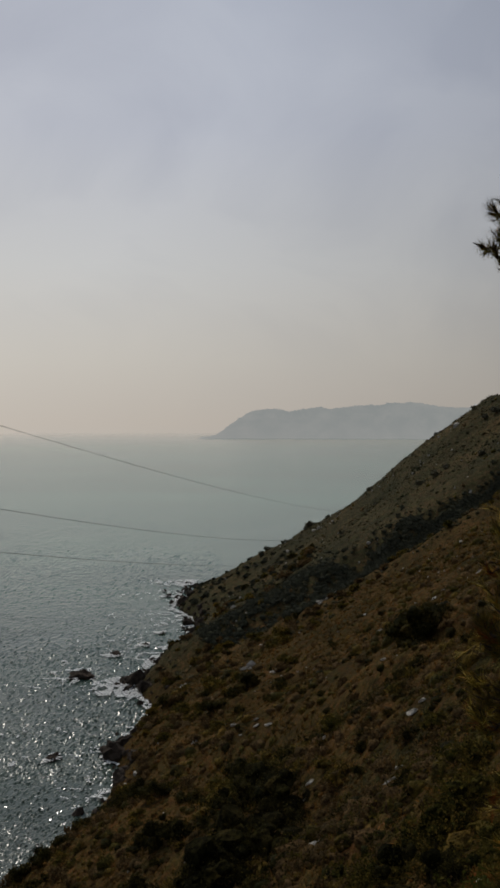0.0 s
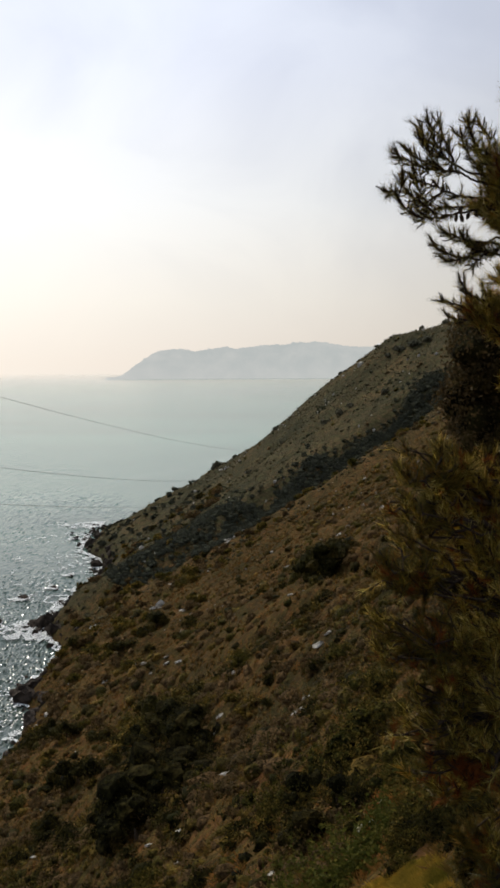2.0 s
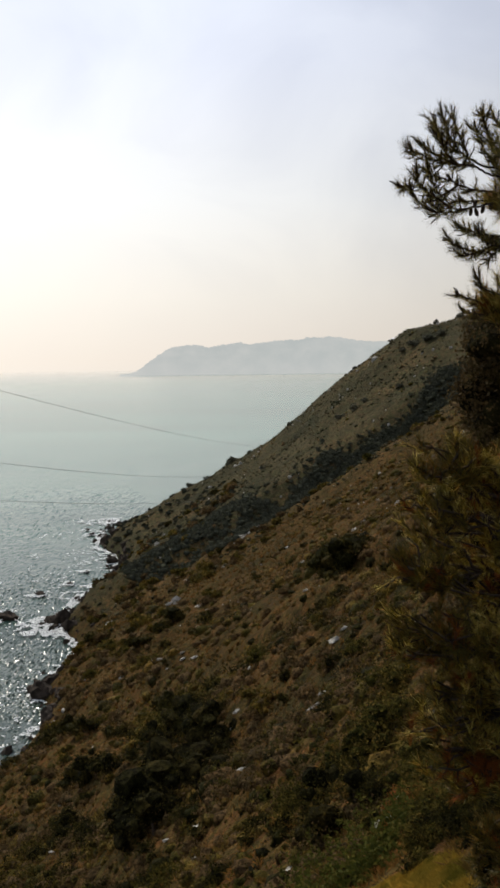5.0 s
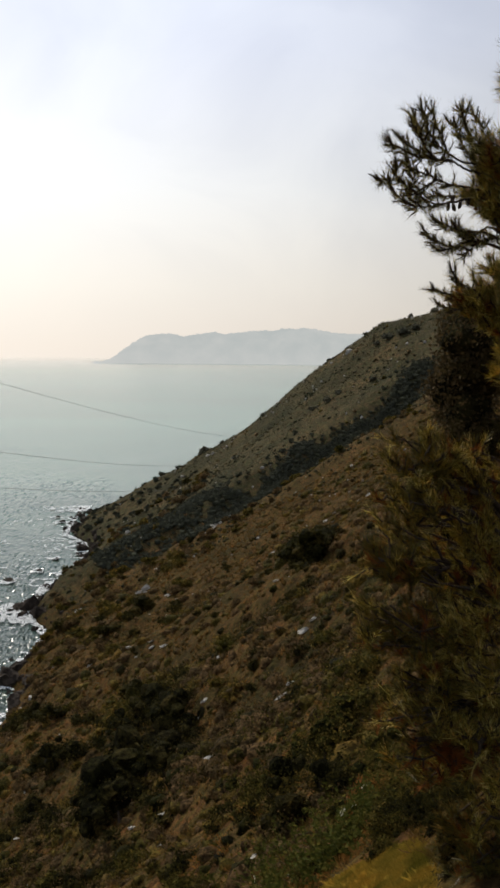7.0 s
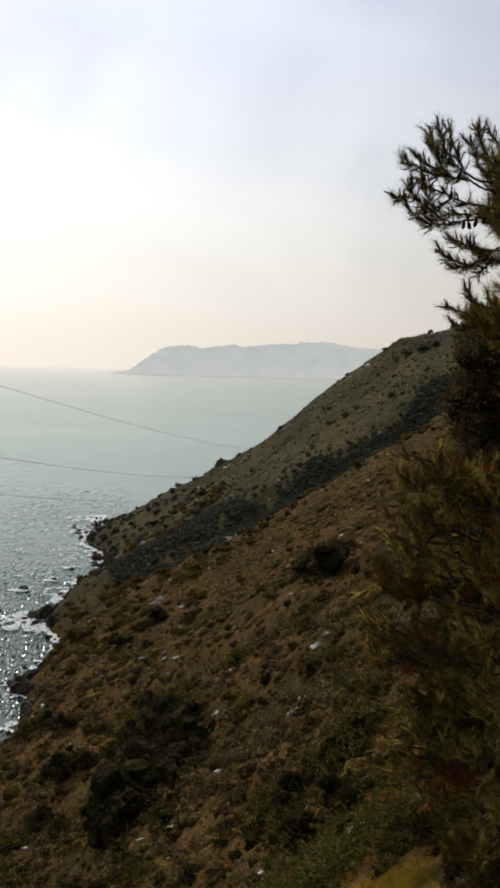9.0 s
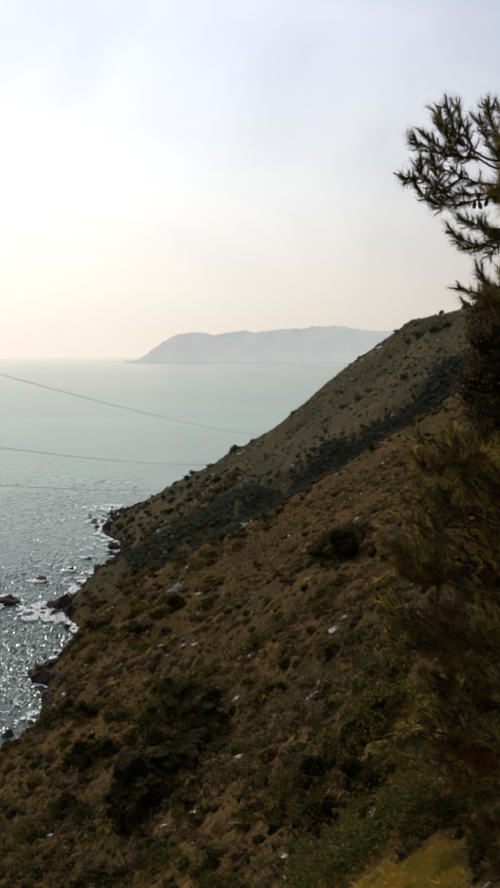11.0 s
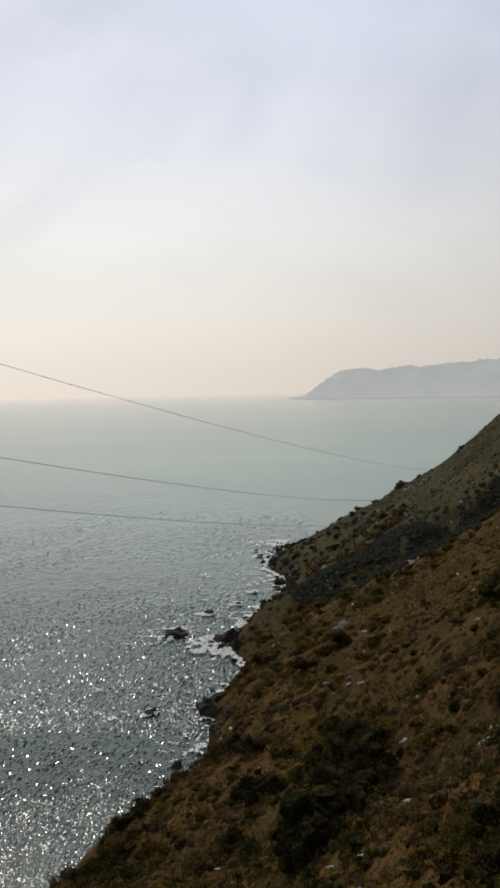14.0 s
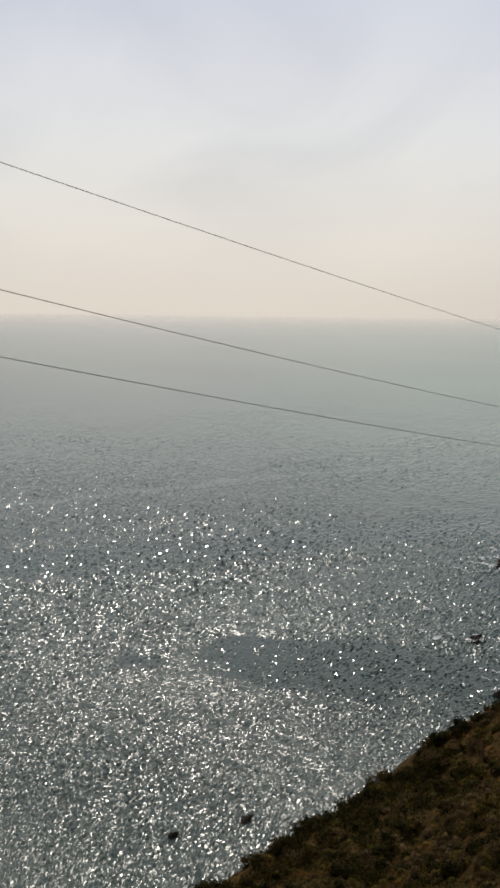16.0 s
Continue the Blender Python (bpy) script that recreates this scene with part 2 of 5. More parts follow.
SOIL = ground_material()
STRAW = leaf_material("dry_grass", [(0.0, (0.100, 0.058, 0.018)), (0.5, (0.160, 0.088, 0.027)), (1.0, (0.218, 0.110, 0.033))], 0.45, 0.35)
VERGE = leaf_material("verge_grass", [(0.0, (0.181, 0.128, 0.021)), (0.6, (0.283, 0.191, 0.030)), (1.0, (0.377, 0.246, 0.044))], 0.55, 2.5)
SCRUB = leaf_material("scrub_leaves", [(0.0, (0.038, 0.032, 0.011)), (0.6, (0.074, 0.056, 0.018)), (1.0, (0.120, 0.078, 0.026))], 0.35, 0.30)
MAQUIS = leaf_material("dark_shrub_leaves", [(0.0, (0.024, 0.022, 0.007)), (0.7, (0.053, 0.045, 0.013)), (1.0, (0.102, 0.075, 0.022))], 0.35, 0.4, 0.6, 6.0)
WEED = leaf_material("green_weed_leaves", [(0.0, (0.035, 0.042, 0.008)), (0.7, (0.076, 0.078, 0.015)), (1.0, (0.138, 0.116, 0.025))], 0.45)
OLIVE = leaf_material("olive_shrub_leaves", [(0.0, (0.057, 0.049, 0.013)), (0.6, (0.128, 0.099, 0.023)), (1.0, (0.216, 0.143, 0.039))], 0.35, 0.5, 0.6, 6.0)
HEATH = leaf_material("heath_leaves", [(0.0, (0.080, 0.057, 0.025)), (0.5, (0.126, 0.084, 0.038)), (1.0, (0.175, 0.108, 0.048))], 0.35, 0.0, 0.7, 7.0)
RUST = leaf_material("rusty_dead_leaves", [(0.0, (0.137, 0.047, 0.013)), (1.0, (0.337, 0.117, 0.029))], 0.4)
# the palest stop paints sun glints on a few needles
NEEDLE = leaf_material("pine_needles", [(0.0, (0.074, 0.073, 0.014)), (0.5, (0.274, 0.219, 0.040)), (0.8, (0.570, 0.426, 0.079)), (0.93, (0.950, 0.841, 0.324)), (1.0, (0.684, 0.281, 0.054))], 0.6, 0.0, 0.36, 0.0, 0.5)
# darker copy of the needle colour, for shade within the crown
SHADED_NEEDLE = leaf_material("shaded_pine_needles", [(0.0, (0.049, 0.049, 0.009)), (0.7, (0.170, 0.140, 0.022)), (1.0, (0.381, 0.214, 0.033))], 0.5, 0.0, 0.4, 0.0, 0.35)
DARK_NEEDLE = leaf_material("dark_conifer_needles", [(0.0, (0.032, 0.025, 0.010)), (1.0, (0.086, 0.056, 0.024))], 0.35)
PETAL = plain_material("white_petals", (0.55, 0.53, 0.36))
TWIG = bark_material()
LIME = rock_material("pale_limestone", (0.20, 0.185, 0.155), (0.54, 0.505, 0.45))
SHORE = rock_material("wet_dark_rock", (0.020, 0.017, 0.014), (0.070, 0.052, 0.040), 0.9, 0.85)
CUSHION = leaf_material("scrub_cushions", [(0.0, (0.048, 0.034, 0.012)), (0.4, (0.090, 0.057, 0.018)), (0.75, (0.138, 0.078, 0.025)), (1.0, (0.160, 0.076, 0.026))], 0.0, 0.11, 0.95, 9.0)
# two insides darker than their leaves: shade within the shrub put into colour
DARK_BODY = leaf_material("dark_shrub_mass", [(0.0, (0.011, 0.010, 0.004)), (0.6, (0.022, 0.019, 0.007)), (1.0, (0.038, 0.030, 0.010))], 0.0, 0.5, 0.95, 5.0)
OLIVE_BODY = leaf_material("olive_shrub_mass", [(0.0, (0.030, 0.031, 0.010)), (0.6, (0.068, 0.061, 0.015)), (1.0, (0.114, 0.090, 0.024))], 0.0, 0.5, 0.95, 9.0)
# distance haze is mixed into these four plant colours, greyer and paler
HAZY_RAVINE = leaf_material("hazy_ravine_leaves", [(0.0, (0.035, 0.038, 0.029)), (0.6, (0.050, 0.053, 0.038)), (1.0, (0.070, 0.072, 0.046))], 0.2, 0.0, 0.95)
HAZY_SPUR_BUSH = leaf_material("hazy_bush_leaves", [(0.0, (0.062, 0.062, 0.043)), (0.6, (0.090, 0.088, 0.060)), (1.0, (0.128, 0.113, 0.077))], 0.2, 0.0, 0.95)
HAZY_SPUR_GRASS = leaf_material("hazy_spur_grass", [(0.0, (0.047, 0.041, 0.024)), (0.5, (0.064, 0.053, 0.030)), (1.0, (0.085, 0.066, 0.036))], 0.5, 0.10)
HAZY_SPUR_SCRUB = leaf_material("hazy_spur_cushions", [(0.0, (0.034, 0.033, 0.021)), (0.5, (0.056, 0.050, 0.031)), (1.0, (0.082, 0.067, 0.039))], 0.0, 0.10, 0.95)
SEA = sea_material()
FOAM = foam_material()
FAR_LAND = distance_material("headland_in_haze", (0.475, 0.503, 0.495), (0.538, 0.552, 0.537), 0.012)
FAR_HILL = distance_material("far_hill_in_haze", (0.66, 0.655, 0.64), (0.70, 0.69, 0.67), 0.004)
CABLE = plain_material("weathered_cable", (0.07, 0.068, 0.066), 0.8)


# ---- mesh helpers ----
def mesh_object(name, verts, faces, mat, parent=None, label="", flat=True):
    """One mesh object from arrays of corners and of equal-sided faces."""
    verts, faces = np.asarray(verts, np.float32), np.asarray(faces, np.int32)
    me = bpy.data.meshes.new(name)
    n, k = faces.shape
    me.vertices.add(len(verts))
    me.vertices.foreach_set("co", verts.ravel())
    me.loops.add(n * k)
    me.loops.foreach_set("vertex_index", faces.ravel())
    me.polygons.add(n)
    me.polygons.foreach_set("loop_start", np.arange(n, dtype=np.int32) * k)
    me.polygons.foreach_set("use_smooth", np.full(n, not flat))
    me.materials.append(mat)
    me.update(calc_edges=True)
    me.validate()
    ob = new(name, me)
    if parent:
        ob.parent = parent
    if label:
        ob["label"] = label
    return ob


def base(name, place, label, category, group="", kind=""):
    ob = new(name)
    ob.location = place
    ob.empty_display_size = 0.2
    return tagged(ob, label, category, group, kind)


def rng_dirs(rng, n):
    v = rng.normal(size=(n, 3))
    return v / np.linalg.norm(v, axis=1)[:, None]


def diamonds(centres, along, across, length, width):
    """Pointed leaves, two triangles each."""
    n = len(centres)
    a, b = along * length[:, None] * 0.5, across * width[:, None] * 0.5
    v = np.stack([centres - a, centres + b, centres + a, centres - b], 1).reshape(-1, 3)
    i = np.arange(n)[:, None] * 4
    return v, np.concatenate([i + [0, 1, 2], i + [0, 2, 3]])


def leaves(rng, centres, size):
    d = rng_dirs(rng, len(centres))
    s = rng_dirs(rng, len(centres))
    s = np.cross(d, s)
    s /= np.linalg.norm(s, axis=1)[:, None] + 1e-9
    return diamonds(centres, d, s, size, size * 0.55)


def joined(pieces):
    """Several (corners, faces) as one."""
    vs, fs, n = [], [], 0
    for v, f in pieces:
        vs.append(v)
        fs.append(np.asarray(f) + n)
        n += len(v)
    return np.concatenate(vs), np.concatenate(fs)


def tube(points, radii, sides=6):
    """A tapered tube along points, in triangles."""
    pts = np.asarray(points, float)
    n = len(pts)
    t = np.gradient(pts, axis=0)
    t /= np.linalg.norm(t, axis=1)[:, None] + 1e-9
    ref = np.array([0.31, 0.17, 0.93]) if abs(t[0][2]) < 0.8 else np.array([0.93, 0.2, 0.1])
    a = np.cross(t, ref)
    a /= np.linalg.norm(a, axis=1)[:, None] + 1e-9
    b = np.cross(t, a)
    ang = np.arange(sides) * 2 * math.pi / sides
    r = np.asarray(radii, float)[:, None, None]
    v = pts[:, None] + r * (np.cos(ang)[None, :, None] * a[:, None] + np.sin(ang)[None, :, None] * b[:, None])
    i, j = np.meshgrid(np.arange(n - 1), np.arange(sides), indexing="ij")
    j2 = (j + 1) % sides
    p, q, s, u = i * sides + j, i * sides + j2, (i + 1) * sides + j2, (i + 1) * sides + j
    f = np.concatenate([np.stack([p, q, s], -1).reshape(-1, 3), np.stack([p, s, u], -1).reshape(-1, 3)])
    return v.reshape(-1, 3), f


def icosphere(level):
    bm = bmesh.new()
    bmesh.ops.create_icosphere(bm, subdivisions=level, radius=1.0)
    v = np.array([x.co[:] for x in bm.verts])
    f = np.array([[x.index for x in face.verts] for face in bm.faces])
    bm.free()
    return v, f


ICO1, ICO2, ICO3 = icosphere(1), icosphere(2), icosphere(3)


def lump(rng, level, jag):
    """An uneven boulder about one metre in radius."""
    v, f = level
    v = v.copy()
    for _ in range(9):
        d = rng_dirs(rng, 1)[0]
        cut = rng.uniform(0.55, 0.9)
        over = np.maximum(v @ d - cut, 0)
        v = v - over[:, None] * d * 0.9
    v *= 1 + jag * rng.normal(size=(len(v), 1))
    return v, f


# ---- lie of the land ----
SHORE_Y = [-80, -20, 0, 40, 60, 66, 72, 84, 96, 103, 109, 115, 122, 129, 134, 144, 152, 161, 165, 171, 192, 203, 222, 234, 245, 256, 285, 300, 325, 360]
SHORE_X = [-70, -56, -50, -46, -42.7, -40.8, -39.9, -38.7, -38.5, -37.7, -34.5, -33.4, -32, -32.4, -36.5, -35.8, -34, -35.5, -39.5, -42.5, -40.8, -37.8, -38.6, -41.5, -48.5, -49.4, -51.5, -47, -20, 40]
CREST_X = [-54.5, -50.9, -44.6, -39.5, -34.0, -28.6, -23.4, -18.5, -13.6, -9.1, -4.4, 0.0, 4.4, 8.6, 12.7, 16.8, 20.7, 24.8, 28.6, 32.5, 36.4, 40.3, 44.2, 58.8]
CREST_Z = [-6.6, -3.0, -0.1, 2.6, 6.3, 10.5, 14.0, 17.0, 20.7, 23.6, 26.3, 29.3, 33.6, 37.8, 42.3, 45.6, 48.3, 51.3, 54.3, 57.0, 58.1, 59.0, 60.6, 65.5]
RIDGE_X, RIDGE_Y = [-51, -40, -25, -5, 15, 35, 60, 110], [284, 281, 270, 254, 240, 230, 222, 215]
FOOT_X, FOOT_Y = [-60, -40, -28, -10, 0, 13, 22, 60, 110], [225, 205, 175, 166, 168, 174, 176, 176, 170]


def value_noise(x, y, seed):
    """Smooth noise over the plan, about -1 to 1, one cell a metre."""
    xi, yi = np.floor(x).astype(np.int64), np.floor(y).astype(np.int64)
    fx, fy = x - xi, y - yi
    fx, fy = fx * fx * (3 - 2 * fx), fy * fy * (3 - 2 * fy)

    def corner(i, j):
        h = (i * 374761393 + j * 668265263 + seed * 974711) & 0xFFFFFFFF
        h = ((h ^ (h >> 13)) * 1274126177) & 0xFFFFFFFF
        return ((h ^ (h >> 16)) & 0xFFFF) / 32767.5 - 1
    a, b, c, d = corner(xi, yi), corner(xi + 1, yi), corner(xi, yi + 1), corner(xi + 1, yi + 1)
    return (a * (1 - fx) + b * fx) * (1 - fy) + (c * (1 - fx) + d * fx) * fy


def fbm(x, y, size, octaves, seed):
    total, gain = 0, 1.0
    for k in range(octaves):
        total = total + gain * value_noise(x / size + 17.3 * k, y / size - 9.1 * k, seed + k)
        size, gain = size * 0.5, gain * 0.5
    return total


def smooth(a, b, v):
    t = np.clip((v - a) / (b - a), 0, 1)
    return t * t * (3 - 2 * t)


def shore_x(y):
    return np.interp(y, SHORE_Y, SHORE_X)


def line_gap(x, y, ax, ay, bx, by):
    """Distance from a line in plan, and how far along it (0 to 1)."""
    dx, dy = bx - ax, by - ay
    s = np.clip(((x - ax) * dx + (y - ay) * dy) / (dx * dx + dy * dy), 0, 1)
    return np.hypot(x - ax - s * dx, y - ay - s * dy), s


def land(x, y, rough=True):
    """Height of the ground above the sea."""
    x, y = np.asarray(x, float), np.asarray(y, float)
    wide = (shore_x(y - 9) + shore_x(y) + shore_x(y + 9)) / 3
    u_soft = x - wide
    u = x - shore_x(y)
    steep = np.interp(y, [-60, 0, 12, 40, 100, 140, 400], [1.0, 0.985, 0.89, 0.79, 0.70, 0.60, 0.60])
    near = steep * u_soft
    # the verge on which the road runs, and the hill above it
    bench = 48.75 + 0.12 * np.maximum(x - 7, 0) + 0.45 * np.maximum(x - 12, 0)
    k = 0.6
    near = -k * np.log(np.exp(-near / k) + np.exp(-bench / k)) * 1.0
    crest_y = np.interp(x, RIDGE_X, RIDGE_Y)
    foot_y = np.interp(x, FOOT_X, FOOT_Y)
    climb = np.clip((y - foot_y) / (crest_y - foot_y), 0, 1)
    w = 1 - (1 - climb) ** 1.45
    z = near * (1 - w) + np.interp(x, CREST_X, CREST_Z) * w
    # ravine at the foot of the spur and lesser gullies
    for ax, ay, bx, by, deep, width in GULLIES:
        d, s = line_gap(x, y, ax, ay, bx, by)
        z = z - deep * np.exp(-(d / width) ** 2) * smooth(0.0, 0.15, s + 0.02) * (1 - smooth(0.8, 1.0, s) * 0.7)
    for ax, ay, bx, by, deep, width in RILLS:
        d, s = line_gap(x, y, ax, ay, bx, by)
        z = z - deep * np.exp(-(d / width) ** 2) * smooth(0.0, 0.12, s) * (1 - smooth(0.88, 1.0, s))
    behind = np.maximum(y - crest_y, 0)
    z = z - 0.022 * behind ** 2 - 0.1 * behind
    # low rocky cliff along the water
    edge = smooth(-2.5, 4.5, u) * (1.3 + 0.7 * smooth(90, 160, y)) * (1 + 0.5 * value_noise(x / 6, y / 6, 5))
    z = np.where(u < 0, np.minimum(z, 0.6 * u), z) + edge * (1 - smooth(10, 34, u)) - 0.6
    if rough:
        far = np.clip(np.hypot(x, y) / 40, 0.12, 1)
        z = z + far * (0.9 * fbm(x, y, 14, 3, 3) + 0.25 * fbm(x, y, 2.6, 3, 11)) * smooth(-4, 6, u)
    return np.maximum(z, -4)


GULLIES = [(-30, 168, 40, 177, 3.0, 5.0), (-36, 152, 10, 164, 1.2, 5.0), (-34, 118, 9, 53, 2.4, 4.2), (-39, 90, 4, 28.5, 1.7, 3.0), (-40, 66, 2, 17.5, 0.9, 2.0)]
RILLS = [(-1.5, 80.3, 8.2, 65.0, 1.9, 1.0), (-4.2, 79.6, 6.4, 62.9, -0.9, 1.4)]  # a narrow gully and the rib below it


# ---- the ground, one sheet ----
def build_ground():
    az = np.radians(np.concatenate([np.arange(-180, -58, 4.0), np.arange(-58, 20, 0.34), np.arange(20, 180, 4.0)]))
    r = np.concatenate([[0.002], np.geomspace(0.5, 15, 70, endpoint=False), np.geomspace(15, 130, 290, endpoint=False), np.geomspace(130, 440, 90)])
    rr, aa = np.meshgrid(r, az, indexing="ij")
    x, y = rr * np.sin(aa), rr * np.cos(aa)
    z = land(x, y)
    # the hill goes down to the sea on all sides far out
    z = z - smooth(360, 438, rr) * (z + 4)
    nr, na = x.shape
    i, j = np.meshgrid(np.arange(nr - 1), np.arange(na), indexing="ij")
    j2 = (j + 1) % na
    f = np.stack([i * na + j, i * na + j2, (i + 1) * na + j2, (i + 1) * na + j], -1).reshape(-1, 4)
    ob = mesh_object("ground", np.stack([x, y, z], -1).reshape(-1, 3), f, SOIL, flat=False)
    tagged(ob, "steep dry coastal hillside of brown soil and thin grass", "hillside", kind="structure")


def calm_water(x, y):
    """How smooth the water lies, 0 to 1: slicks between the ruffled patches."""
    dx, dy = x + 57, y - 110
    long, wide = dx * 0.94 + dy * 0.34, dy * 0.94 - dx * 0.34
    slick = 1 - smooth(0.6, 1.25, ((long - 3) / 27) ** 2 + (wide / 13) ** 2 + 0.7 * fbm(x, y, 12, 4, 401))
    d, _ = line_gap(x, y, -150, 95, -70, 205)
    band = 1 - smooth(5, 13, d + 5 * fbm(x, y, 14, 3, 411))
    pool = 1 - smooth(3, 6, np.hypot((x + 46) / 1.2, y - 68) + 1.5 * fbm(x, y, 3, 2, 421))
    return np.maximum(np.maximum(slick, 0.85 * band), 0.2 * pool)


def build_sea():
    """One sheet of water out to the horizon; where it lies near, its wavelets are facets of their own."""
    rng = np.random.default_rng(3)
    az = np.radians(np.concatenate([np.arange(-180, -51, 6.0), np.arange(-51, -7, 0.105), np.arange(-7, 180, 6.0)]))
    r = [0.0, 20.0, 40.0, 50.0, 56.0]
    while r[-1] < 560:
        r.append(r[-1] + max(0.29, r[-1] ** 2 / 44000))
    r = np.array(r + list(np.exp(np.linspace(math.log(600), math.log(4800), 36))))
    rr, aa = np.meshgrid(r, az, indexing="ij")
    x, y = rr * np.sin(aa), rr * np.cos(aa)
    size = np.sqrt(np.maximum(0.29, rr ** 2 / 44000) * rr * 0.00184)
    calm = calm_water(x, y)
    gust = np.clip(1.0 + 0.55 * fbm(x * 0.6 + y * 0.25, y * 0.5 - x * 0.2, 22, 3, 141), 0.55, 1.5)
    slope = np.interp(rr, [56, 80, 110, 160, 240, 400, 560], [0.072, 0.085, 0.115, 0.125, 0.06, 0.02, 0.01])
    shore = np.exp(-np.clip(shore_x(y) - x, 0, 200) / 16) * smooth(90, 130, y)
    slope = slope * (gust + 0.1 * shore)
    # in the slicks most of the water lies flat and only a few wavelets stand up
    slope = slope * np.where(rng.uniform(size=x.shape) < 0.34, 1.0 + 0.45 * calm, 1 - 0.7 * calm)
    live = smooth(48, 58, rr) * smooth(-51, -49, np.degrees(aa)) * (1 - smooth(-9, -7.5, np.degrees(aa)))
    z = live * (slope * size * np.clip(rng.standard_t(5, size=x.shape), -4, 4) + (1 - 0.7 * calm) * (0.035 * fbm(x * 0.8 + y * 0.5, y * 1.1 - x * 0.4, 1.5, 2, 151) + 0.03 * fbm(x + 0.4 * y, y, 6.0, 2, 161)))
    nr, na = x.shape
    i, j = np.meshgrid(np.arange(nr - 1), np.arange(na), indexing="ij")
    j2 = (j + 1) % na
    f = np.stack([i * na + j, i * na + j2, (i + 1) * na + j2, (i + 1) * na + j], -1).reshape(-1, 4)
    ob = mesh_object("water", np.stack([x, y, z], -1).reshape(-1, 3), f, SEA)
    # how ruffled the water is, for the fine ripples on its surface
    ob.data.attributes.new("ruffle", "FLOAT", "POINT").data.foreach_set("value", (1 - calm).ravel().astype(np.float32))
    tagged(ob, "grey-green sea with sun glitter and small waves", "sea", kind="structure")


def far_ridge(name, az, top, dist, deep, mat, label, seed, wobble):
    """A distant rise of land: az and top give its skyline in degrees and metres."""
    a = np.linspace(az[0], az[-1], 520)
    h = np.interp(a, az, top)
    h = h + wobble * (0.5 * fbm(a * 3.0, a * 0 + 2, 0.7, 3, seed) + 0.7 * fbm(a * 3.0, a * 0 + 7, 0.22, 3, seed + 1)) * smooth(0, 25, h)
    rows = [(-0.03, 0.0, 0), (0.0, 0.12, 1), (0.05, 0.55, 1), (0.12, 0.85, 1), (0.2, 1.0, 1), (0.5, 0.4, 1), (0.9, 0.0, 0)]
    v = []
    for back, part, k in rows:
        rr = dist + back * deep + 12 * fbm(a, a * 0 + back * 9, 0.8, 2, seed + 3) * k
        zz = h * part * (1 + 0.10 * fbm(a * 2, a * 0 + back * 30, 1.0, 3, seed + 5) * (part < 1)) - (0 if k else 3)
        v.append(np.stack([rr * np.sin(np.radians(a)), rr * np.cos(np.radians(a)), zz], -1))
    v = np.concatenate(v)
    n, m = len(a), len(rows)
    f = [(i * n + j, i * n + j + 1, (i + 1) * n + j + 1, (i + 1) * n + j) for i in range(m - 1) for j in range(n - 1)]
    tagged(mesh_object(name, v, f, mat, flat=False), label, "headland", kind="structure")


build_ground()
build_sea()
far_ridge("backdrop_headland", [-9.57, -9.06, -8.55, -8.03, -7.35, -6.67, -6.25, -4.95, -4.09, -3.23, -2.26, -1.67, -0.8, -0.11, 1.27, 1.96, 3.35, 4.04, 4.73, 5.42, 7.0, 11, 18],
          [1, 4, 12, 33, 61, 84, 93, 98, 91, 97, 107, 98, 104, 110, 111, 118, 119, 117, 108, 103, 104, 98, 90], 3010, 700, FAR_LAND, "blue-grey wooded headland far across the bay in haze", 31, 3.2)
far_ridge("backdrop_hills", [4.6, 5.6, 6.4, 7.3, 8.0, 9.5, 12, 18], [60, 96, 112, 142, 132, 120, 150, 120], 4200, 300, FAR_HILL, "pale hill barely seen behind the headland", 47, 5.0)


# ---- scrub and grass on the slope ----
# pale rocks: plan place and size
FAR_ROCKS = [(-1.7, 67.5, 0.6), (-29, 153.6, 1.5), (-16.1, 115.2, 1.3), (-16.8, 114.6, 0.74), (-9.9, 92.6, 0.71), (-8.4, 90, 0.69), (-6.6, 71.2, 0.7), (-5.9, 68.3, 0.44), (-10.8, 65.6, 0.53), (2.6, 103.9, 0.78), (2.3, 79.3, 0.5), (8.5, 102.6, 0.64), (13, 100.8, 0.75), (-11.3, 130.4, 0.83), (-17.2, 142.3, 1.2), (-20.1, 114.9, 0.75), (-1.8, 72.8, 0.45), (-7.4, 78.9, 0.4), (-6.1, 76.5, 0.3), (-13, 98.5, 0.85), (-11.6, 93.2, 0.4), (-10.1, 93.9, 0.55), (-8.6, 90.8, 0.45), (2.4, 78.9, 0.45), (2.8, 77, 0.35), (7.3, 86.5, 0.5), (-16.2, 142, 0.7), (-11.9, 132.2, 0.6), (-6.8, 165.4, 1.2), (-5.4, 167.1, 1), (-4.2, 168, 0.9), (-7.9, 163.0, 0.8), (-6.2, 163.4, 1.1), (-5.0, 164.6, 1.0), (-3.8, 166.2, 1.0)]
NEAR_ROCKS = [(-9, 51.4, 0.6), (-9.3, 51, 0.48), (-2.3, 23.5, 0.16), (-12.6, 50.1, 0.49), (-10.9, 41.9, 0.34), (-10.3, 43.1, 0.42), (-1.8, 31.4, 0.29), (-1, 26.7, 0.25), (2.27, 37.8, 0.52), (2.7, 38.2, 0.34), (1.17, 31.4, 0.46), (1.5, 32.6, 0.32), (2.0, 27.0, 0.22), (-2.2, 40.4, 0.33), (-1.1, 26.9, 0.3), (-2, 41.3, 0.35), (-3.5, 26.9, 0.22), (-2.4, 25.2, 0.2), (0.1, 13.3, 0.12), (0.2, 19.7, 0.14), (0.31, 9.40, 0.11)]
